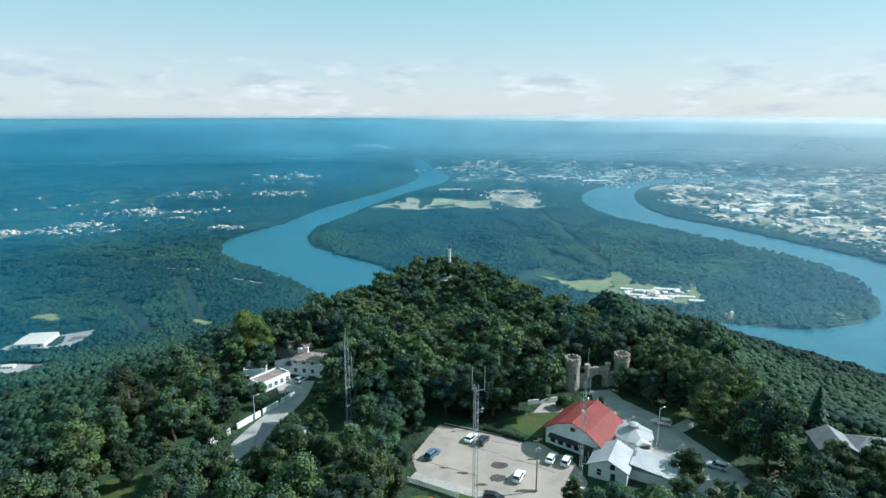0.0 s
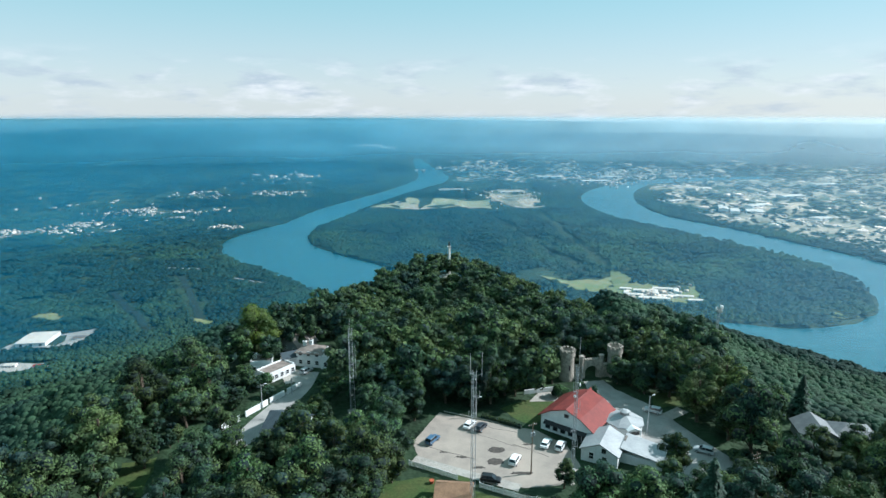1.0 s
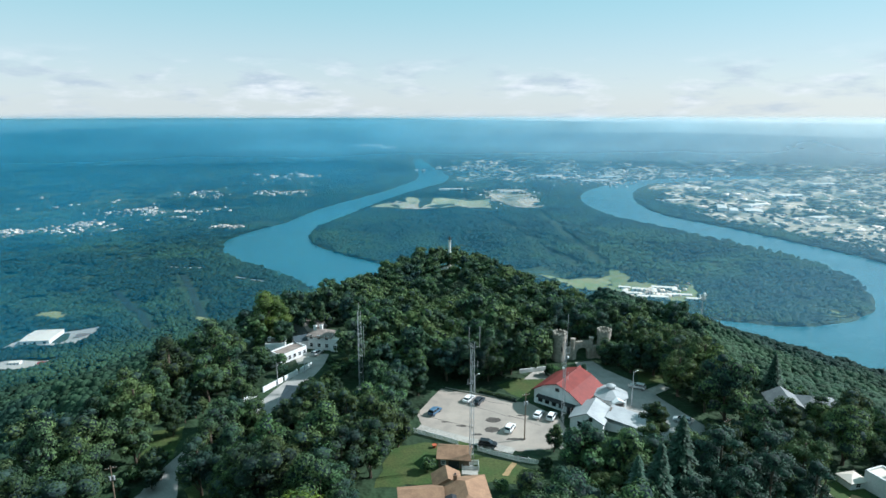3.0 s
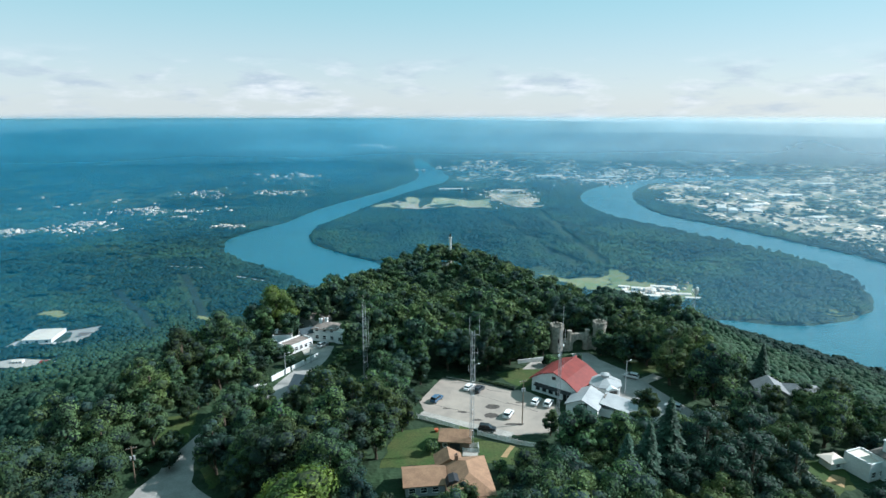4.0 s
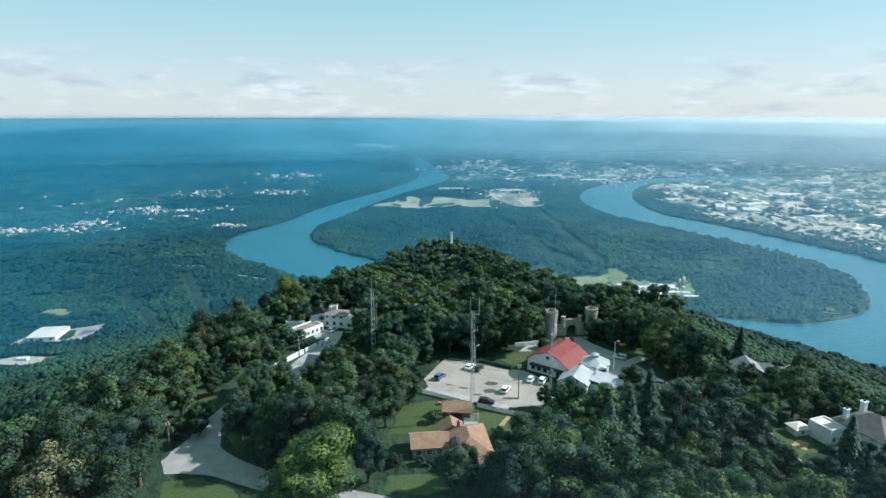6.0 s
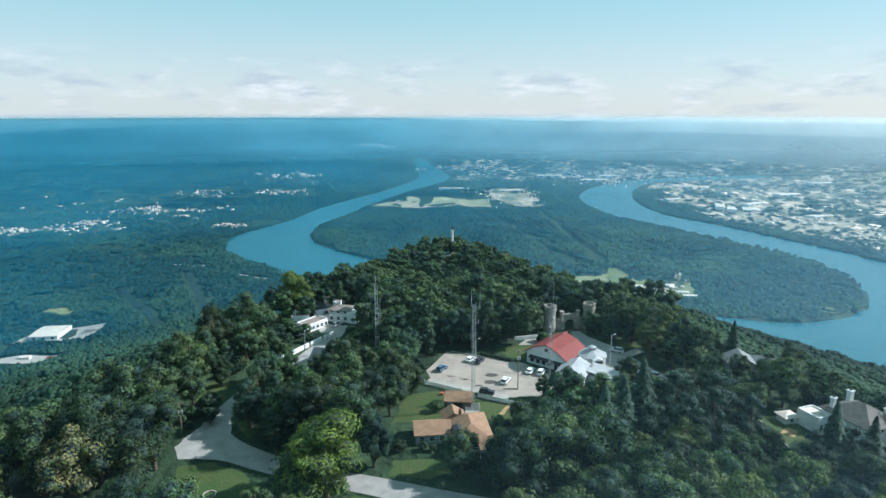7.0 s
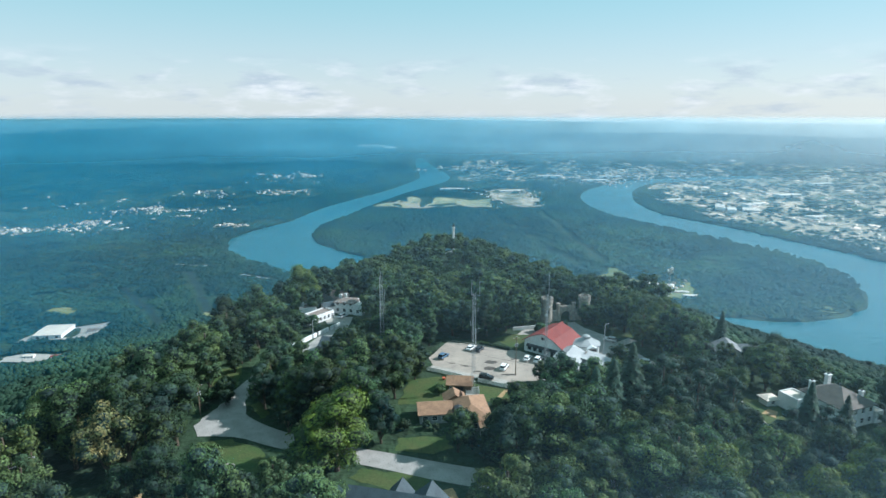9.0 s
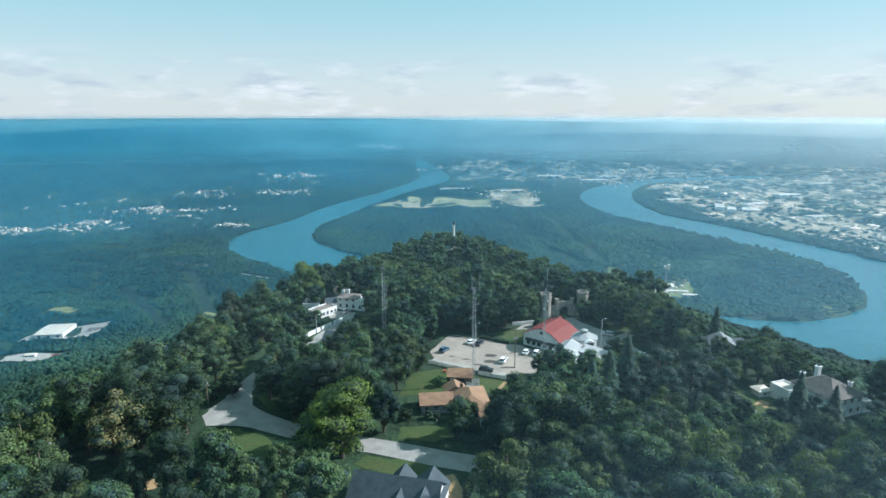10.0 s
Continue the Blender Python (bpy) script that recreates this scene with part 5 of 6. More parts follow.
# ---- the red-roofed hall by the car park ----
hall = new("visitor_hall")
hall.matrix_basis = pose(36.0, 138.6, 0, 0, 0, -38)
W, D, E = 14.0, 13.0, 4.4
solid(hall, "wall", M["white"], gable_walls, W, D, E, 3.4, bulge=0.5)
solid(hall, "roof", M["red_roof"], gable_roof, W, D, E, 3.4, over=0.7, flare=-0.5, label="faded red sheet roof")
solid(hall, "ridge_cap", M["red_roof"], lambda bm: prism(bm, [(-0.3, 7.72), (0, 7.9), (0.3, 7.72)], -7.2, 7.2))
solid(hall, "awning", M["dark"], lambda bm: prism(bm, [(-D / 2 - 1.3, 2.55), (-D / 2 - 1.3, 2.42), (-D / 2, 2.85), (-D / 2, 3.0)], -5.8, 5.8, "x"), label="dark sheet awning over the shopfront")
for k in range(4):
    window(hall, -5.0 + 2.1 * k, -D / 2, 0.9, 1.1, 1.2, 0, M["dark"])
door(hall, 3.6, -D / 2, 0, 1.1, 2.1, 0, M["dark"])
door(hall, 4.9, -D / 2, 0, 1.1, 2.1, 0, M["dark"])
window(hall, 0.0, -D / 2, 5.4, 1.0, 0.7, 0, M["dark"])
for k in range(3):
    window(hall, W / 2, -3.5 + 3.5 * k, 1.0, 1.2, 1.4, 90, M["white"])
solid(hall, "dormer", M["red_roof"], lambda bm: prism(bm, [(-1.6, 5.0), (1.6, 5.0), (0, 8.2)], 4.8, 7.6), label="red gabled dormer behind the ridge")
tagged(hall, "white hall with a faded red gabled roof beside the car park", "hall")

annex = new("white_annex")
annex.matrix_basis = pose(39.4, 125.6, 0, 0, 0, -28)
solid(annex, "wall", M["white"], gable_walls, 8.4, 9.0, 3.3, 2.0)
solid(annex, "roof", M["white_metal"], gable_roof, 8.4, 9.0, 3.3, 2.0, over=0.4, label="white sheet-metal roof")
window(annex, -1.8, -4.5, 1.0, 1.0, 1.5, 0, M["white"])
door(annex, 1.2, -4.5, 0, 1.0, 2.1, 0, M["dark"])
window(annex, 1.0, -4.5, 3.2, 0.8, 0.9, 0, M["dark"])
solid(annex, "lean_to_roof", M["white_metal"], lambda bm: prism(bm, [(4.0, 3.7), (13.6, 2.3), (13.6, 2.1), (4.0, 3.5)], -1.4, 6.4), label="white sheet-metal lean-to roof")
solid(annex, "lean_to_wall", M["white"], box, 8.7, 2.5, -0.3, 9.2, 7.4, 2.5)
solid(annex, "valley_gutter", M["grey_roof"], box, 4.3, 3.6, 3.2, 0.5, 2.6, 0.5, 0)
tagged(annex, "white sheet-roofed annex built against the hall", "annex")

rotunda = new("white_pavilion")
rotunda.matrix_basis = pose(47.0, 135.2, 0, 0, 0, 10)
solid(rotunda, "wall", M["white"], tube, 0, 0, -0.4, 4.6, 4.6, 4.1, 8)
solid(rotunda, "roof", M["white_metal"], lambda bm: (tube(bm, 0, 0, 3.7, 5.0, 5.0, 0.22, 8), tube(bm, 0, 0, 3.92, 5.0, 1.2, 1.5, 8)), label="white eight-sided metal roof")
cup = solid(rotunda, "cupola", M["white_metal"], lambda bm: (tube(bm, 0, 0, 5.2, 1.15, 1.15, 0.9, 14), tube(bm, 0, 0, 6.25, 1.35, 0.5, 0.4, 14)), label="round metal roof ventilator")
solid(cup, "vent_band", M["dark"], tube, 0, 0, 6.08, 1.0, 1.0, 0.18, 14)
solid(rotunda, "gable_porch", M["white"], lambda bm: prism(bm, [(-1.7, 2.6), (1.7, 2.6), (1.7, 3.8), (0, 4.5), (-1.7, 3.8)], -5.6, -3.6))
window(rotunda, 0, -5.6, 2.9, 2.2, 0.7, 0, M["grey_roof"])
tagged(rotunda, "white eight-sided pavilion with a roof ventilator", "pavilion")

# ---- the stone gate ----
gate = new("stone_gate")
gate.matrix_basis = pose(46.6, 168.4, -0.4, 0, 0, 10)
for sx in (-7.7, 7.7):
    tw = bmesh.new()
    tube(tw, sx, 0, -0.5, 2.35, 2.05, 8.6, 22)
    tube(tw, sx, 0, 8.1, 2.35, 2.35, 0.5, 22)
    bmesh.ops.create_cone(tw, cap_ends=False, segments=22, radius1=2.3, radius2=2.3, depth=0.9, matrix=pose(sx, 0, 9.05))
    bmesh.ops.create_cone(tw, cap_ends=False, segments=22, radius1=1.8, radius2=1.8, depth=0.9, matrix=pose(sx, 0, 9.05))
    tower = part("tower", tw, M["stone"], gate, "round rough stone tower")
    for k in range(11):
        t = k * 6.283 / 11
        bm = bmesh.new()
        box(bm, sx + 2.06 * math.cos(t), 2.06 * math.sin(t), 9.45, 0.55, 0.7, 0.75, math.degrees(t))
        part("merlon", bm, M["stone"], tower)
    bm = bmesh.new()
    box(bm, sx, -2.2, 4.2, 0.35, 0.4, 1.5)
    part("slit", bm, M["dark"], tower)
wall = bmesh.new()
arch = [(-5.8, -0.5), (-2.0, -0.5), (-2.0, 2.6)] + [(-2.0 * math.cos(t), 2.6 + 1.8 * math.sin(t)) for t in np.linspace(0.25, 2.89, 9)] + [(2.0, 2.6), (2.0, -0.5), (5.8, -0.5), (5.8, 4.6), (3.0, 4.6), (3.0, 5.9), (-3.0, 5.9), (-3.0, 4.6), (-5.8, 4.6)]
prism(wall, arch, -0.7, 0.7)
gw = part("arch_wall", wall, M["stone"], gate, "rough stone wall with a round arch")
for k in range(7):
    bm = bmesh.new()
    box(bm, -2.55 + k * 0.85, 0, 5.9, 0.5, 1.4, 0.55)
    part("merlon", bm, M["stone"], gw)
for sx in (-3.2, 3.2):
    bm = bmesh.new()
    tube(bm, sx, -0.3, 0, 0.75, 0.65, 7.2, 12)
    tube(bm, sx, -0.3, 7.2, 0.85, 0.85, 0.5, 12)
    part("turret", bm, M["stone"], gate, "slim round stone turret")
tagged(gate, "castle-like stone park gate with two round towers", "gate")

# ---- the monument ----
mon = new("monument_column")
mon.matrix_basis = pose(4.3, 284.0, float(height(4.3, 284.0)))
top_z = 18.0 - float(height(4.3, 284.0))
solid(mon, "base", M["marble"], lambda bm: (tube(bm, 0, 0, -2, 5.0, 5.0, 2.1, 28), tube(bm, 0, 0, 0.1, 3.6, 3.6, 0.3, 28), box(bm, 0, 0, 0.4, 2.9, 2.9, 0.9, 0, 0.1)))
solid(mon, "shaft", M["marble"], tube, 0, 0, 1.3, 0.72, 0.58, top_z - 1.3 - 3.4, 24)
solid(mon, "capital", M["marble"], lambda bm: (tube(bm, 0, 0, top_z - 3.4, 0.64, 0.95, 0.6, 20), box(bm, 0, 0, top_z - 2.8, 1.7, 1.7, 0.35)))
solid(mon, "statue", M["bronze"], lambda bm: (tube(bm, 0, 0, top_z - 2.45, 0.55, 0.3, 1.7, 10), tube(bm, 0.35, 0, top_z - 2.45, 0.35, 0.22, 1.5, 8), bmesh.ops.create_icosphere(bm, subdivisions=2, radius=0.3, matrix=pose(0.1, 0, top_z - 0.5))), label="dark bronze figure group")
tagged(mon, "tall pale granite monument column among treetops", "monument")

# ---- brown-roofed house below the car park ----
bh = new("brown_roofed_house")
bh.matrix_basis = pose(2.4, 91.2, 0, 0, 0, 7)
solid(bh, "main_wall", M["siding"], lambda bm: box(bm, 3.2, -0.8, -0.5, 9.0, 13.5, 3.6))
m_roof = bmesh.new()
hip_roof(m_roof, 9.0, 13.5, 3.1, 2.3, 0.6)
ob = part("main_roof", m_roof, M["brown_roof"], bh, "sun-bleached brown shingle roof")
ob.matrix_basis = pose(3.2, -0.8, 0)
solid(bh, "wing_wall", M["siding"], lambda bm: box(bm, -6.0, 1.0, -0.5, 8.4, 6.6, 3.4))
w_roof = bmesh.new()
gable_roof(w_roof, 8.4, 6.6, 3.0, 1.6, 0.55, axis="x")
ob = part("wing_roof", w_roof, M["brown_roof"], bh)
ob.matrix_basis = pose(-6.0, 1.0, 0)
solid(bh, "porch_roof", M["brown_roof"], lambda bm: prism(bm, [(-10.4, 2.5), (-10.4, 2.3), (-7.4, 2.9), (-7.4, 3.1)], 4.2, 8.2, "x"))
for k in range(2):
    solid(bh, "porch_post", M["white"], box, 4.4 + 3.6 * k, -10.1, -0.3, 0.15, 0.15, 2.8)
solid(bh, "skylight_hood", M["dark"], lambda bm: prism(bm, [(-1.7, 3.2), (1.7, 3.2), (1.2, 4.3), (0, 4.7), (-1.2, 4.3)], -4.4, -1.5), label="dark arched dormer")
solid(bh, "cross_roof", M["brown_roof"], lambda bm: prism(bm, [(-3.2, 2.9), (3.2, 2.9), (0, 4.8)], 3.5, 8.6))
for k in range(3):
    window(bh, -8.8 + 2.5 * k, -2.3, 0.9, 1.3, 1.2, 0, M["white"])
window(bh, 1.2, -7.55, 0.9, 1.5, 1.2, 0, M["white"])
window(bh, 3.4, -7.55, 0.9, 1.5, 1.2, 0, M["white"])
door(bh, 5.6, -7.55, 0, 1.0, 2.1, 0, M["white"])
window(bh, 7.7, 1.0, 1.0, 1.2, 1.2, 90, M["white"])
chimney(bh, 1.4, 3.2, 4.0, 0.7, 1.6, M["brick"])
tagged(bh, "single-storey grey house with a brown shingle roof", "house")

garage = new("garage")
garage.matrix_basis = pose(3.6, 108.3, 0, 0, 0, -6)
solid(garage, "wall", M["wood"], gable_walls, 7.0, 5.4, 2.8, 1.3, axis="x")
solid(garage, "roof", M["brown_roof"], gable_roof, 7.0, 5.4, 2.8, 1.5, over=0.5, axis="x")
solid(garage, "deck", M["concrete"], box, 3.8, -4.0, -0.2, 3.6, 2.6, 0.6)
door(garage, 0, -2.7, 0, 2.4, 2.1, 0, M["dark"])
window(garage, -2.4, -2.7, 1.0, 0.9, 0.9, 0, M["white"])
tagged(garage, "small brown-roofed garage behind a white fence", "garage")

# ---- white fences ----
def fence_run(points, label):
    f = new("picket_fence")
    for (x0, y0), (x1, y1) in zip(points, points[1:]):
        length = math.hypot(x1 - x0, y1 - y0)
        n = max(1, round(length / 2.2))
        turn = math.degrees(math.atan2(y1 - y0, x1 - x0))
        for i in range(n):
            u = (i + 0.5) / n
            cx, cy = x0 + (x1 - x0) * u, y0 + (y1 - y0) * u
            bm = bmesh.new()
            for z in (0.3, 1.05):
                box(bm, 0, 0, z, length / n - 0.12, 0.05, 0.1)
            for k in range(9):
                box(bm, (k - 4) * length / n / 9, -0.045, 0.08, length / n / 9 * 0.62, 0.03, 1.2)
            p = part("fence_panel", bm, M["white"], f)
            p.matrix_basis = pose(cx, cy, 0, 0, 0, turn)
            bm = bmesh.new()
            box(bm, x0 + (x1 - x0) * i / n, y0 + (y1 - y0) * i / n, -0.2, 0.14, 0.14, 1.65, turn, 0.02)
            part("post", bm, M["white"], f)
    return tagged(f, label, "fence")


fence_run([(-6.5, 121.2), (-3.5, 119.8), (2.6, 116.6), (4.6, 115.4)], "white wooden picket fence along a grass strip")
fence_run([(9.2, 112.9), (12.0, 111.4), (18.4, 108.4), (23, 107)], "white wooden picket fence along the car park")
fence_run([(5.2, 104.6), (5.2, 107.0), (9.0, 107.0), (9.0, 104.4), (5.2, 104.6)], "white picket pen round a mast foot")

# ---- masts, poles ----
def mast(x, y, h, w0, w1, whips, label, dishes=(), legs=3):
    """A lattice mast: legs, zigzag bracing, whips on top, dishes."""
    root = new("radio_mast")
    root.matrix_basis = pose(x, y, float(height(x, y)), 0, 0, 20)
    rr0, rr1 = w0 / 1.7, w1 / 1.7
    ang = [k * 6.283 / legs for k in range(legs)]
    for t in ang:
        bm = bmesh.new()
        rod(bm, (rr0 * math.cos(t), rr0 * math.sin(t), -0.5), (rr1 * math.cos(t), rr1 * math.sin(t), h), 0.055)
        part("leg", bm, M["steel"], root)
    bm = bmesh.new()
    n = int(h / 1.7)
    for i in range(n):
        z0, z1 = h * i / n, h * (i + 1) / n
        q0, q1 = rr0 + (rr1 - rr0) * i / n, rr0 + (rr1 - rr0) * (i + 1) / n
        for k in range(legs):
            t0, t1 = ang[k], ang[(k + 1) % legs]
            if i % 2:
                t0, t1 = t1, t0
            rod(bm, (q0 * math.cos(t0), q0 * math.sin(t0), z0), (q1 * math.cos(t1), q1 * math.sin(t1), z1), 0.026, 4)
            rod(bm, (q0 * math.cos(t0), q0 * math.sin(t0), z0), (q0 * math.cos(t1), q0 * math.sin(t1), z0), 0.026, 4)
    part("bracing", bm, M["steel"], root)
    for ox, oz, hh in whips:
        bm = bmesh.new()
        rod(bm, (0, 0, oz), (ox, 0, oz), 0.04)
        rod(bm, (ox, 0, oz - 0.4), (ox, 0, oz + hh), 0.05)
        part("antenna_whip", bm, M["steel"], root)
    for oz, size, turn in dishes:
        bm = bmesh.new()
        bmesh.ops.create_cone(bm, cap_ends=True, segments=16, radius1=size, radius2=size * 0.75, depth=size * 0.6, matrix=pose(0, -rr0 - size * 0.5, oz, 90, 0, 0))
        d = part("dish", bm, M["white"], root, "white drum antenna")
        d.matrix_basis = pose(0, 0, 0, 0, 0, turn)
    bm = bmesh.new()
    box(bm, 0, 0, -0.3, w0 * 1.5, w0 * 1.5, 0.5, 0, 0.05)
    part("footing", bm, M["concrete"], root)
    return tagged(root, label, "mast", "masts on the mountain top")


mast(7.3, 105.8, 30.5, 0.95, 0.85, ((-0.8, 30.0, 4.2), (1.7, 29.4, 4.6), (1.3, 25.0, 1.0), (-1.0, 21.0, 1.2)), "tall slim galvanised lattice radio mast with whip antennas")
mast(29.5, 114.2, 27.5, 0.75, 0.55, ((0.3, 27.3, 6.8), (1.1, 24.5, 3.0), (-0.8, 22.0, 2.0), (1.0, 18.0, 1.6), (-0.9, 13.0, 1.5), (0.9, 9.0, 1.6)), "tall slim lattice mast crowded with antennas", ((3.6, 0.55, -20), (23.5, 0.4, 60), (21.0, 0.35, -70)))
mast(-23.4, 146.6, 24.0, 1.5, 0.9, ((0.0, 24.0, 2.4), (1.3, 10.0, 9.0)), "broad galvanised lattice mast rising from trees")
for x, y, top, w0, w1, label, dishes in ((95.6, 191.6, 15.0, 1.0, 0.7, "lattice mast with white drum dishes behind treetops", (0.0, -1.8, -1.0)), (87.6, 195, 10.5, 0.5, 0.4, "thin lattice mast behind treetops", (-5.0,))):
    tall = top - float(height(x, y))
    mast(x, y, tall, w0, w1, ((0.3, tall, 1.6),), label, [(tall + dz, 0.8 if w0 > 0.6 else 0.4, 110 * k) for k, dz in enumerate(dishes)])


def pole(x, y, h, label, arms=1, lamp=False, name="utility_pole"):
    root = new(name)
    root.matrix_basis = pose(x, y, float(height(x, y)), 0, 0, 25)
    bm = bmesh.new()
    tube(bm, 0, 0, -0.8, 0.17, 0.11, h + 0.8, 9)
    part("shaft", bm, M["steel"] if lamp else M["wood"], root)
    for k in range(arms):
        bm = bmesh.new()
        box(bm, 0, 0, h - 0.6 - k * 0.9, 2.2, 0.12, 0.12)
        arm = part("crossarm", bm, M["wood"], root)
        for sx in (-0.95, -0.4, 0.4, 0.95):
            bm = bmesh.new()
            tube(bm, sx, 0, h - 0.48 - k * 0.9, 0.05, 0.03, 0.2, 6)
            part("insulator", bm, M["white"], arm)
    if not lamp:
        for sx in (-0.35, 0.35):
            bm = bmesh.new()
            tube(bm, sx, -0.1, h - 3.2, 0.24, 0.24, 0.9, 10)
            part("transformer", bm, M["steel"], root, "grey drum transformer")
    else:
        bm = bmesh.new()
        rod(bm, (0, 0, h - 0.2), (1.2, 0, h + 0.1), 0.05)
        part("arm", bm, M["steel"], root)
        bm = bmesh.new()
        box(bm, 1.3, 0, h, 0.6, 0.28, 0.16, 0, 0.04)
        part("lamp_head", bm, M["white"], root)
    return tagged(root, label, "pole", "poles on the mountain top")


pole(21.1, 117.8, 12.7, "tall wooden utility pole at the car park")
pole(53.1, 135.4, 10.2, "slim street lamp post on the forecourt", 0, True, "street_lamp")
pole(-67, 92.7, 9.0, "wooden utility pole beside a road junction")
pole(-48.4, 148.2, 7.1, "slim lamp post beside a white wall", 0, True, "street_lamp")
pole(-42.3, 156.6, 5.2, "slim lamp post beside a white wall", 0, True, "street_lamp")
pole(68, 112, 9.0, "wooden utility pole with crossarms between trees", 2)
pole(-87, 57, 12.0, "wooden utility pole among trees")
pole(10.1, 143.6, 5.5, "slim lamp post above the car park", 0, True, "street_lamp")
# power lines
for z in (11.4, 9.6, 8.6):
    line = bpy.data.curves.new("power_line", "CURVE")
    line.dimensions = "3D"
    line.bevel_depth = 0.045
    sp = line.splines.new("POLY")
    sp.points.add(12)
    for i in range(13):
        u = i / 12
        sp.points[i].co = (-87 - 45 * u, 57 - 18 * u, z - 9 * u * (1 - u) * 0.6 - 3 * u, 1)
    line.materials.append(M["steel"])
    tagged(new("power_line", line), "thin grey power line sagging between poles", "power line", "power lines")

# ---- cars ----
def make_car(paint, tall, label):
    """A parked car: shell, greenhouse glass, roof, wheels, lights."""
    root = new("car")
    lo = [(-2.28, 0.36), (-2.32, 0.62), (-2.24, 0.92), (-1.7, 1.0), (0.95, 1.0), (1.75, 0.9), (2.2, 0.74), (2.3, 0.5), (2.24, 0.34)]
    if tall:
        lo = [(u, w * 1.12) for u, w in lo]
    zb = 1.0 * (1.12 if tall else 1.0)
    bm = bmesh.new()
    prism(bm, lo, -0.9, 0.9, "y")
    bmesh.ops.bevel(bm, geom=[e for e in bm.edges if abs(e.verts[0].co.y - e.verts[1].co.y) < 0.01], offset=0.09, segments=2, affect="EDGES")
    part("body", bm, paint, root)
    back, top = (-2.15, 1.72) if tall else (-1.85, 1.46)
    zt = top
    b0, b1, t0, t1 = back, 1.05, back + 0.35, 0.25
    bm = bmesh.new()
    ring = [[bm.verts.new(p) for p in row] for row in (
        [(b0, -0.84, zb - 0.02), (b1, -0.84, zb - 0.02), (b1, 0.84, zb - 0.02), (b0, 0.84, zb - 0.02)],
        [(t0, -0.66, zt - 0.06), (t1, -0.66, zt - 0.06), (t1, 0.66, zt - 0.06), (t0, 0.66, zt - 0.06)])]
    for i in range(4):
        bm.faces.new((ring[0][i], ring[0][(i + 1) % 4], ring[1][(i + 1) % 4], ring[1][i]))
    bm.faces.new(ring[1])
    part("window_glass", bm, M["glass"], root, "dark tinted car windows")
    bm = bmesh.new()
    box(bm, (t0 + t1) / 2, 0, zt - 0.07, t1 - t0 + 0.12, 1.42, 0.09, 0, 0.035)
    part("roof_panel", bm, paint, root)
    for sy in (-1, 1):
        for u0, u1 in ((b1, t1), (b0, t0), (-0.45, -0.4)):
            bm = bmesh.new()
            rod(bm, (u0, sy * 0.85, zb), (u1, sy * 0.67, zt - 0.04), 0.045)
            part("pillar", bm, paint, root)
        bm = bmesh.new()
        box(bm, 0.75, sy * 1.0, zb, 0.14, 0.18, 0.13, 0, 0.03)
        part("mirror", bm, paint, root)
        for sx in (-1.4, 1.42):
            bm = bmesh.new()
            bmesh.ops.create_cone(bm, cap_ends=True, segments=16, radius1=0.35, radius2=0.35, depth=0.24, matrix=pose(sx, sy * 0.82, 0.35, 90, 0, 0))
            wheel = part("wheel", bm, M["tyre"], root)
            bm = bmesh.new()
            bmesh.ops.create_cone(bm, cap_ends=True, segments=12, radius1=0.22, radius2=0.2, depth=0.06, matrix=pose(sx, sy * 0.945, 0.35, 90, 0, 0))
            part("rim", bm, M["steel"], wheel)
        bm = bmesh.new()
        box(bm, 2.2, sy * 0.66, 0.62, 0.14, 0.36, 0.16, 0, 0.03)
        part("headlight", bm, M["steel"], root, "clear headlight")
        bm = bmesh.new()
        box(bm, -2.27, sy * 0.7, 0.72, 0.1, 0.26, 0.2, 0, 0.03)
        part("tail_light", bm, M["red_roof"], root, "red tail light")
    return tagged(root, label, "car", "parked cars")


cars = {"ws": make_car(M["car_white"], True, "white estate car parked on the asphalt"), "wc": make_car(M["car_white"], False, "white saloon parked beside the hall"),
        "bl": make_car(M["car_blue"], True, "blue estate car parked alone"), "dk": make_car(M["car_dark"], True, "dark grey off-roader parked beside a hedge"),
        "bk": make_car(M["car_black"], True, "black van parked behind a white fence"), "sv": make_car(M["car_silver"], True, "silver car parked on the forecourt")}
taken = set()
for key, x, y, turn in (("bl", -1.3, 131.2, 58), ("wc", 8.2, 138.6, 60), ("dk", 11.0, 137.2, 60), ("wc", 26.5, 129.6, 62), ("ws", 29.8, 128.4, 62), ("ws", 18.0, 122.4, 65),
                        ("bk", 11.8, 114.9, -12), ("sv", 58.2, 146.0, 150), ("sv", 63.6, 126.4, 150), ("sv", -41.5, 171.5, 60)):
    m = pose(x, y, 0.06, 0, 0, turn)
    if key in taken:
        copy_thing(cars[key], m)
    else:
        taken.add(key)
        cars[key].matrix_basis = m

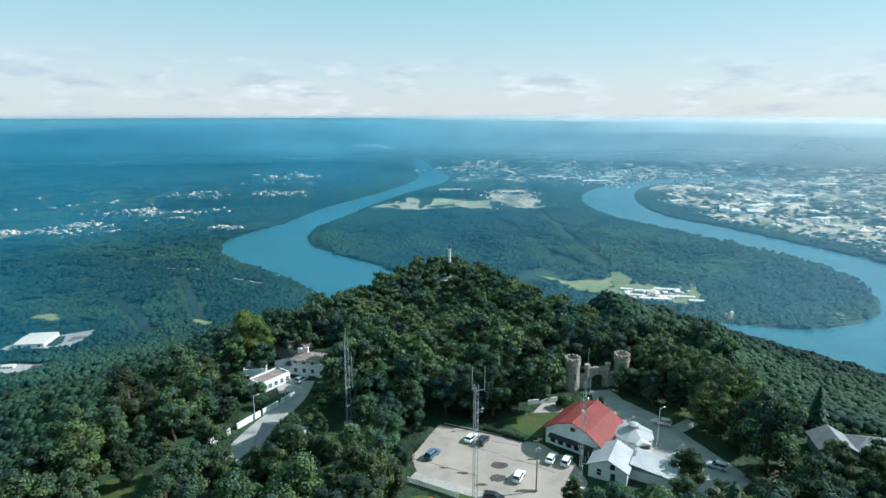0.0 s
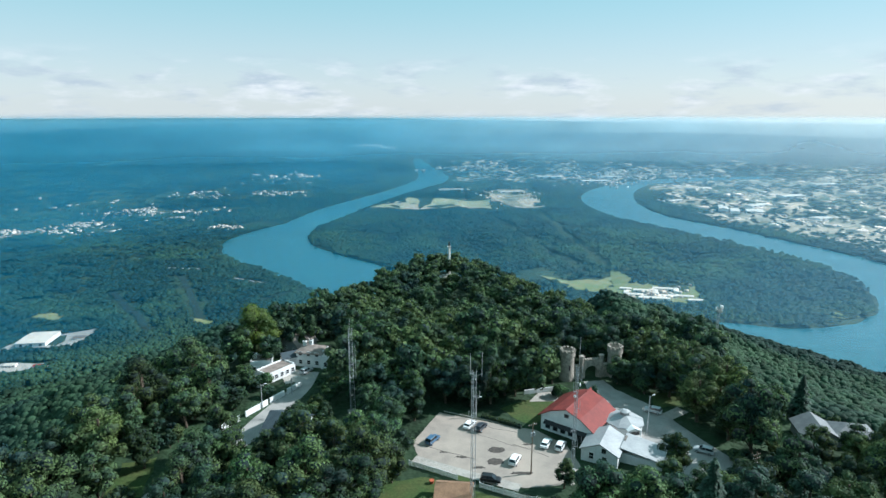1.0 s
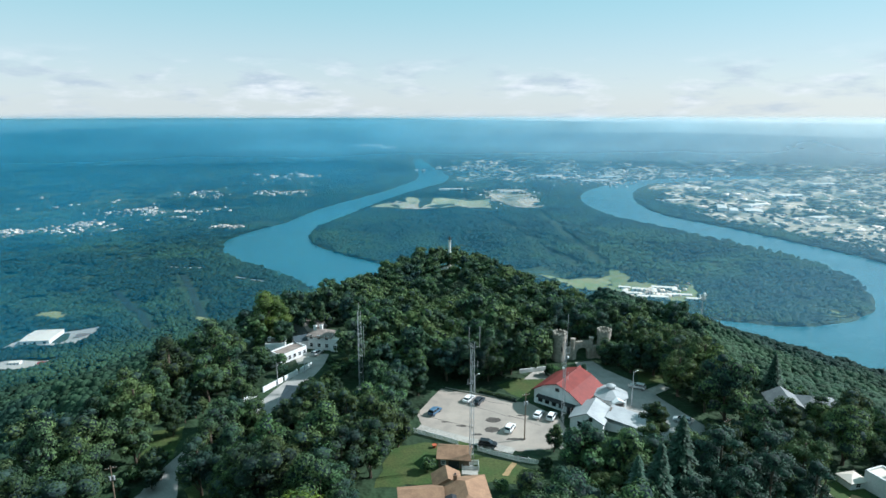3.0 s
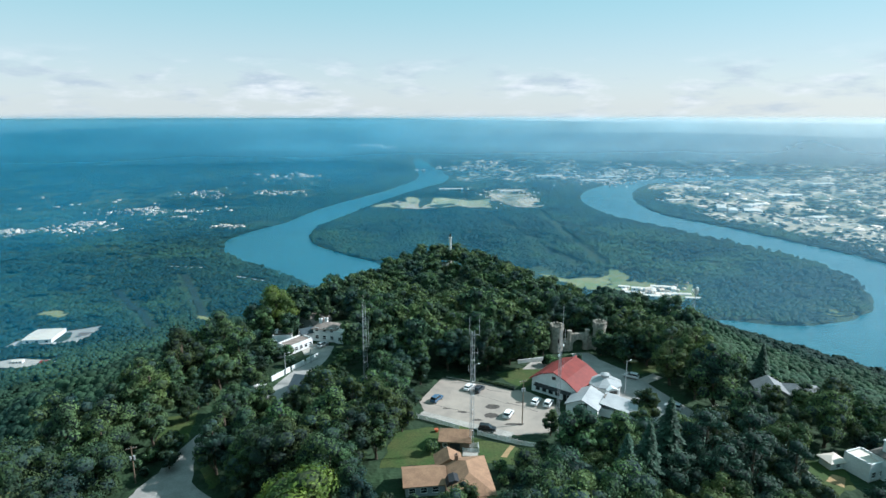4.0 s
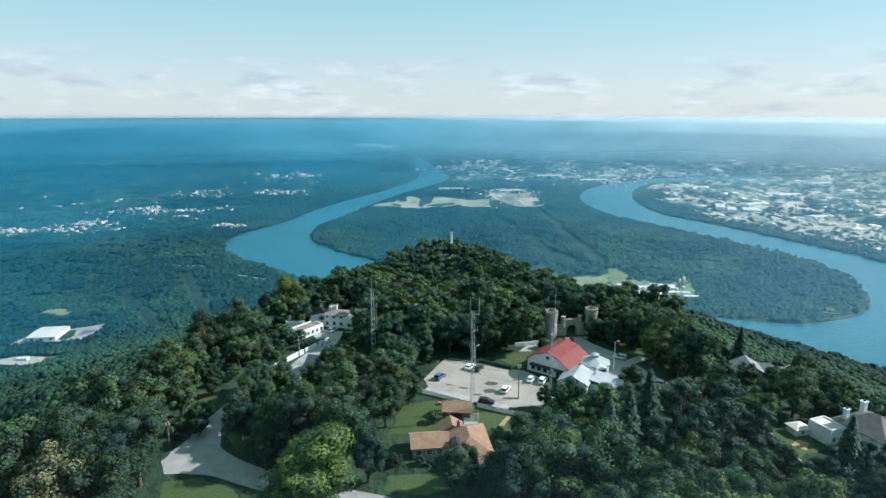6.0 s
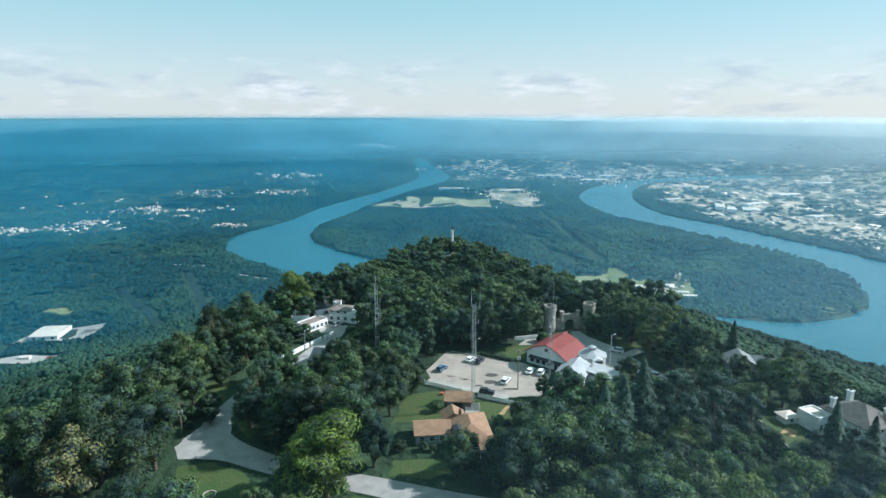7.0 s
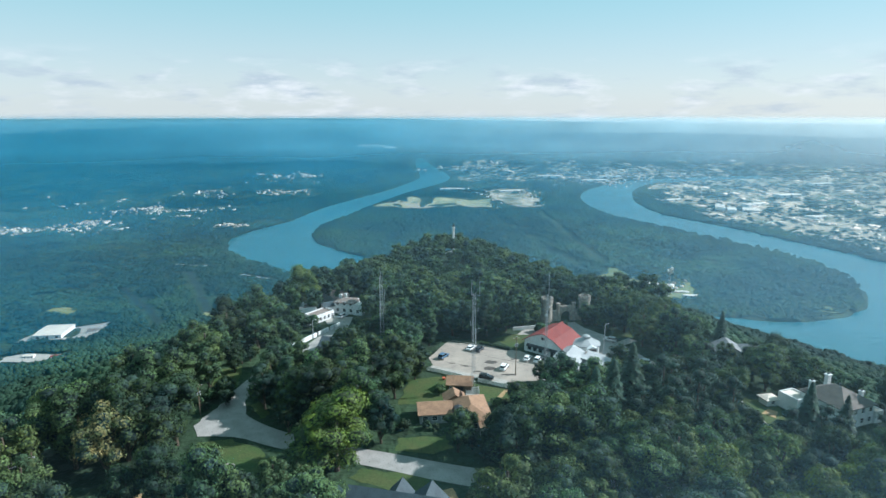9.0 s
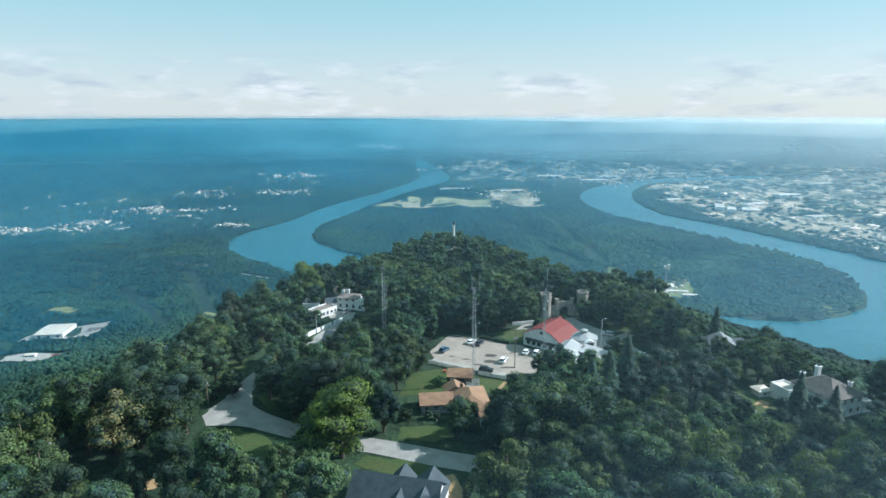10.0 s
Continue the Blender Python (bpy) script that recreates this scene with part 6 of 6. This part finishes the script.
# ---- white villa on the west edge ----
def simple_house(name, x, y, turn, w, d, h, rise, wall_mat, roof_mat, label, kind="gable", axis="x", windows=3, chim=(), storeys=1):
    root = new(name)
    root.matrix_basis = pose(x, y, float(height(x, y)), 0, 0, turn)
    if kind == "gable":
        solid(root, "wall", wall_mat, gable_walls, w, d, h, rise, axis=axis)
        solid(root, "roof", roof_mat, gable_roof, w, d, h, rise, over=0.5, axis=axis)
    elif kind == "hip":
        solid(root, "wall", wall_mat, box, 0, 0, -0.6, w, d, h + 0.5)
        solid(root, "roof", roof_mat, hip_roof, w, d, h, rise)
    else:
        solid(root, "wall", wall_mat, box, 0, 0, -0.6, w, d, h + 0.6)
        solid(root, "roof", roof_mat, box, 0, 0, h + 0.003, w - 0.7, d - 0.7, 0.1)
        for sx, sy, lx, ly in ((0, -1, w, 0.3), (0, 1, w, 0.3), (-1, 0, 0.3, d), (1, 0, 0.3, d)):
            solid(root, "parapet", wall_mat, box, sx * (w / 2 - 0.15), sy * (d / 2 - 0.15), h + 0.003, lx if sx == 0 else 0.3, ly if sy == 0 else 0.3, 0.45)
    for s in range(storeys):
        for k in range(windows):
            u = (k + 0.5) / windows - 0.5
            window(root, u * w, -d / 2, min(0.95, h * 0.3) + 2.8 * s, 1.1, min(1.3, h * 0.45), 0, M["white"])
        for k in range(max(1, windows - 1)):
            u = (k + 0.5) / max(1, windows - 1) - 0.5
            window(root, w / 2, u * d, min(0.95, h * 0.3) + 2.8 * s, 1.0, min(1.3, h * 0.45), 90, M["white"])
    for cx, cy, cz, cw, ch in chim:
        chimney(root, cx, cy, cz, cw, ch, M["white"])
    return tagged(root, label, "house")


simple_house("villa_wing", -56.0, 174.0, 12, 6.5, 6, 3.7, 0, M["white"], M["villa_roof"], "low white flat-roofed villa wing on the mountain edge", "flat", windows=3, chim=((-2.2, 0.6, 3.7, 1.3, 1.4),))
simple_house("villa_gallery", -50.4, 169.2, 54, 10.4, 5.8, 2.7, 0, M["white"], M["villa_roof"], "long white arcade house with a brown flat roof", "flat", windows=5)
simple_house("villa_terrace", -54.0, 164.2, 54, 5.5, 5.0, 1.6, 0, M["white"], M["pale_roof"], "low white terrace house with a pale flat roof", "flat", windows=1)
simple_house("villa_link", -47.6, 178.2, 32, 6.5, 4.2, 3.5, 1.1, M["white"], M["slate_roof"], "white link building with a dark shallow roof", "gable", windows=2)
simple_house("villa", -40.9, 179.2, -12, 8.4, 7, 4.7, 1.3, M["white"], M["villa_roof"], "two-storey white villa with a tan hipped roof and pale chimneys", "hip", windows=3, storeys=2, chim=((-3.3, 1.2, 4.6, 1.0, 2.0), (-1.2, 1.6, 5.2, 1.0, 1.7)))
simple_house("villa_porch", -35.6, 175.4, -12, 3.2, 3.2, 4.0, 0, M["white"], M["pale_roof"], "white two-storey porch of a villa", "flat", windows=1, storeys=1)
simple_house("gabled_house", -48.0, 190.0, -38, 8.5, 8, 3.6, 3.2, M["siding"], M["villa_roof"], "grey gabled house behind a white villa", "gable", axis="y", windows=2)
simple_house("cottage", -22.8, 128.5, 15, 7, 5.5, 2.9, 1.8, M["siding"], M["slate_roof"], "small pale blue-grey cottage under trees", "gable", windows=2)
simple_house("dark_roofed_house", -37.3, 135.5, -12, 10, 11, 3.0, 2.7, M["siding"], M["slate_roof"], "dark-roofed house half hidden by trees", "gable", windows=3)

# white wall along the road
wl = new("garden_wall")
for x0, y0, x1, y1 in ((-57, 133.5, -52.5, 141.5), (-51.5, 143.5, -47.6, 150.5), (-47.2, 151.2, -44.4, 156.0), (-43.8, 157, -41.2, 161.6)):
    n = 4
    for i in range(n):
        u = (i + 0.5) / n
        bm = bmesh.new()
        box(bm, x0 + (x1 - x0) * u, y0 + (y1 - y0) * u, -0.4, math.hypot(x1 - x0, y1 - y0) / n + 0.02, 0.35, 2.0, math.degrees(math.atan2(y1 - y0, x1 - x0)), 0.03)
        part("wall_panel", bm, M["white"], wl)
tagged(wl, "white rendered garden wall along the road", "wall")

# ---- houses on the east side ----
simple_house("east_villa", 103.9, 92.4, 20, 11, 12.6, 5.6, 3.4, M["white"], M["grey_roof"], "white two-storey villa with a grey-brown hipped roof", "hip", windows=4, storeys=2,
             chim=((-4.2, 4.4, 5.6, 1.1, 3.2), (2.0, 4.6, 6.4, 1.3, 3.2), (5.0, -2.8, 5.2, 1.0, 2.4)))
simple_house("east_porch", 112.4, 90.6, 20, 3.0, 4.2, 2.9, 0, M["white"], M["pale_roof"], "low white porch beside a villa", "flat", windows=1)
simple_house("east_wing", 95.3, 96.6, 20, 5.2, 6.0, 3.9, 0, M["white"], M["pale_roof"], "white flat-roofed wing of a villa", "flat", windows=2, storeys=1)
simple_house("patio_shelter", 90.0, 99.4, 12, 3.8, 3.2, 1.9, 0.8, M["white"], M["pale_roof"], "small pale patio shelter on a lawn", "hip", windows=1)
simple_house("grey_house", 93.5, 132.5, -12, 8, 7.5, 3.2, 2.2, M["siding"], M["ash_roof"], "grey house with an ash-grey roof among trees", "gable", axis="y", windows=2)
simple_house("grey_bungalow", 102, 131.5, -12, 9, 7, 3.0, 1.9, M["siding"], M["ash_roof"], "low grey-roofed house among trees", "hip", windows=3)
simple_house("east_lodge", 88, 176, 15, 8, 6, 4.2, 1.6, M["siding"], M["grey_roof"], "grey-roofed lodge behind treetops", "gable", windows=2)
ew = new("garden_wall")
for i in range(7):
    u = (i + 0.5) / 7
    bm = bmesh.new()
    box(bm, 82.0 + 0.4 * u, 98.5 - 15 * u, -0.4, 2.16, 0.4, 1.5, -88.5, 0.03)
    part("wall_panel", bm, M["concrete"], ew)
tagged(ew, "pale rendered retaining wall below a lawn", "wall")

# ---- slate-roofed house in front ----
sh = new("slate_roofed_house")
sh.matrix_basis = pose(-11.0, 49.2, 0, 0, 0, -13)
solid(sh, "wall", M["white"], gable_walls, 18, 9.5, 3.6, 3.6, axis="x")
solid(sh, "roof", M["slate_roof"], gable_roof, 18, 9.5, 3.6, 3.6, over=0.5, axis="x", label="dark slate-blue shingle roof")
for cx, wd, y0, y1, zt in ((6.2, 6.6, -6.6, 5.6, 3.0), (1.4, 4.0, -6.0, -0.5, 2.4), (-0.2, 4.4, 0.5, 6.2, 2.4)):
    bm = bmesh.new()
    prism(bm, [(cx - wd / 2, -0.3), (cx + wd / 2, -0.3), (cx + wd / 2, 3.5), (cx, 3.5 + zt - 0.2), (cx - wd / 2, 3.5)], y0, y1)
    part("gable_wall", bm, M["white"], sh)
    bm = bmesh.new()
    t = [(cx - wd / 2 - 0.4, 3.5 - 0.4 * zt / wd * 2), (cx, 3.5 + zt), (cx + wd / 2 + 0.4, 3.5 - 0.4 * zt / wd * 2)]
    prism(bm, t + [(u, w - 0.2) for u, w in t[::-1]], y0 - 0.5, y1 + 0.5)
    part("gable_roof", bm, M["slate_roof"], sh)
    window(sh, cx, y0, 0.9, 1.3, 1.4, 0, M["white"])
tagged(sh, "white house with steep slate-blue gables beside a lane", "house")
simple_house("garden_shed", 15.6, 52, -20, 6, 4, 2.6, 0, M["siding"], M["slate_roof"], "small dark shed with a pale roof edge", "flat", windows=1)

# ---- small things ----
ring = new("fire_ring")
for k in range(16):
    t = k * 6.283 / 16
    bm = bmesh.new()
    box(bm, -50.7 + 1.3 * math.cos(t), 68.1 + 1.3 * math.sin(t), 0.0, 0.3, 0.46, 0.28, math.degrees(t), 0.05)
    part("stone", bm, M["concrete"], ring)
tagged(ring, "ring of pale stones on a lawn", "fire ring")
pot = new("garden_pot")
solid(pot, "pot", M["terracotta"], lambda bm: (tube(bm, -1.2, 114.3, 0, 0.35, 0.5, 0.7, 12), tube(bm, -1.2, 114.3, 0.7, 0.58, 0.58, 0.12, 12)))
tagged(pot, "orange-red garden pot on the grass", "pot")
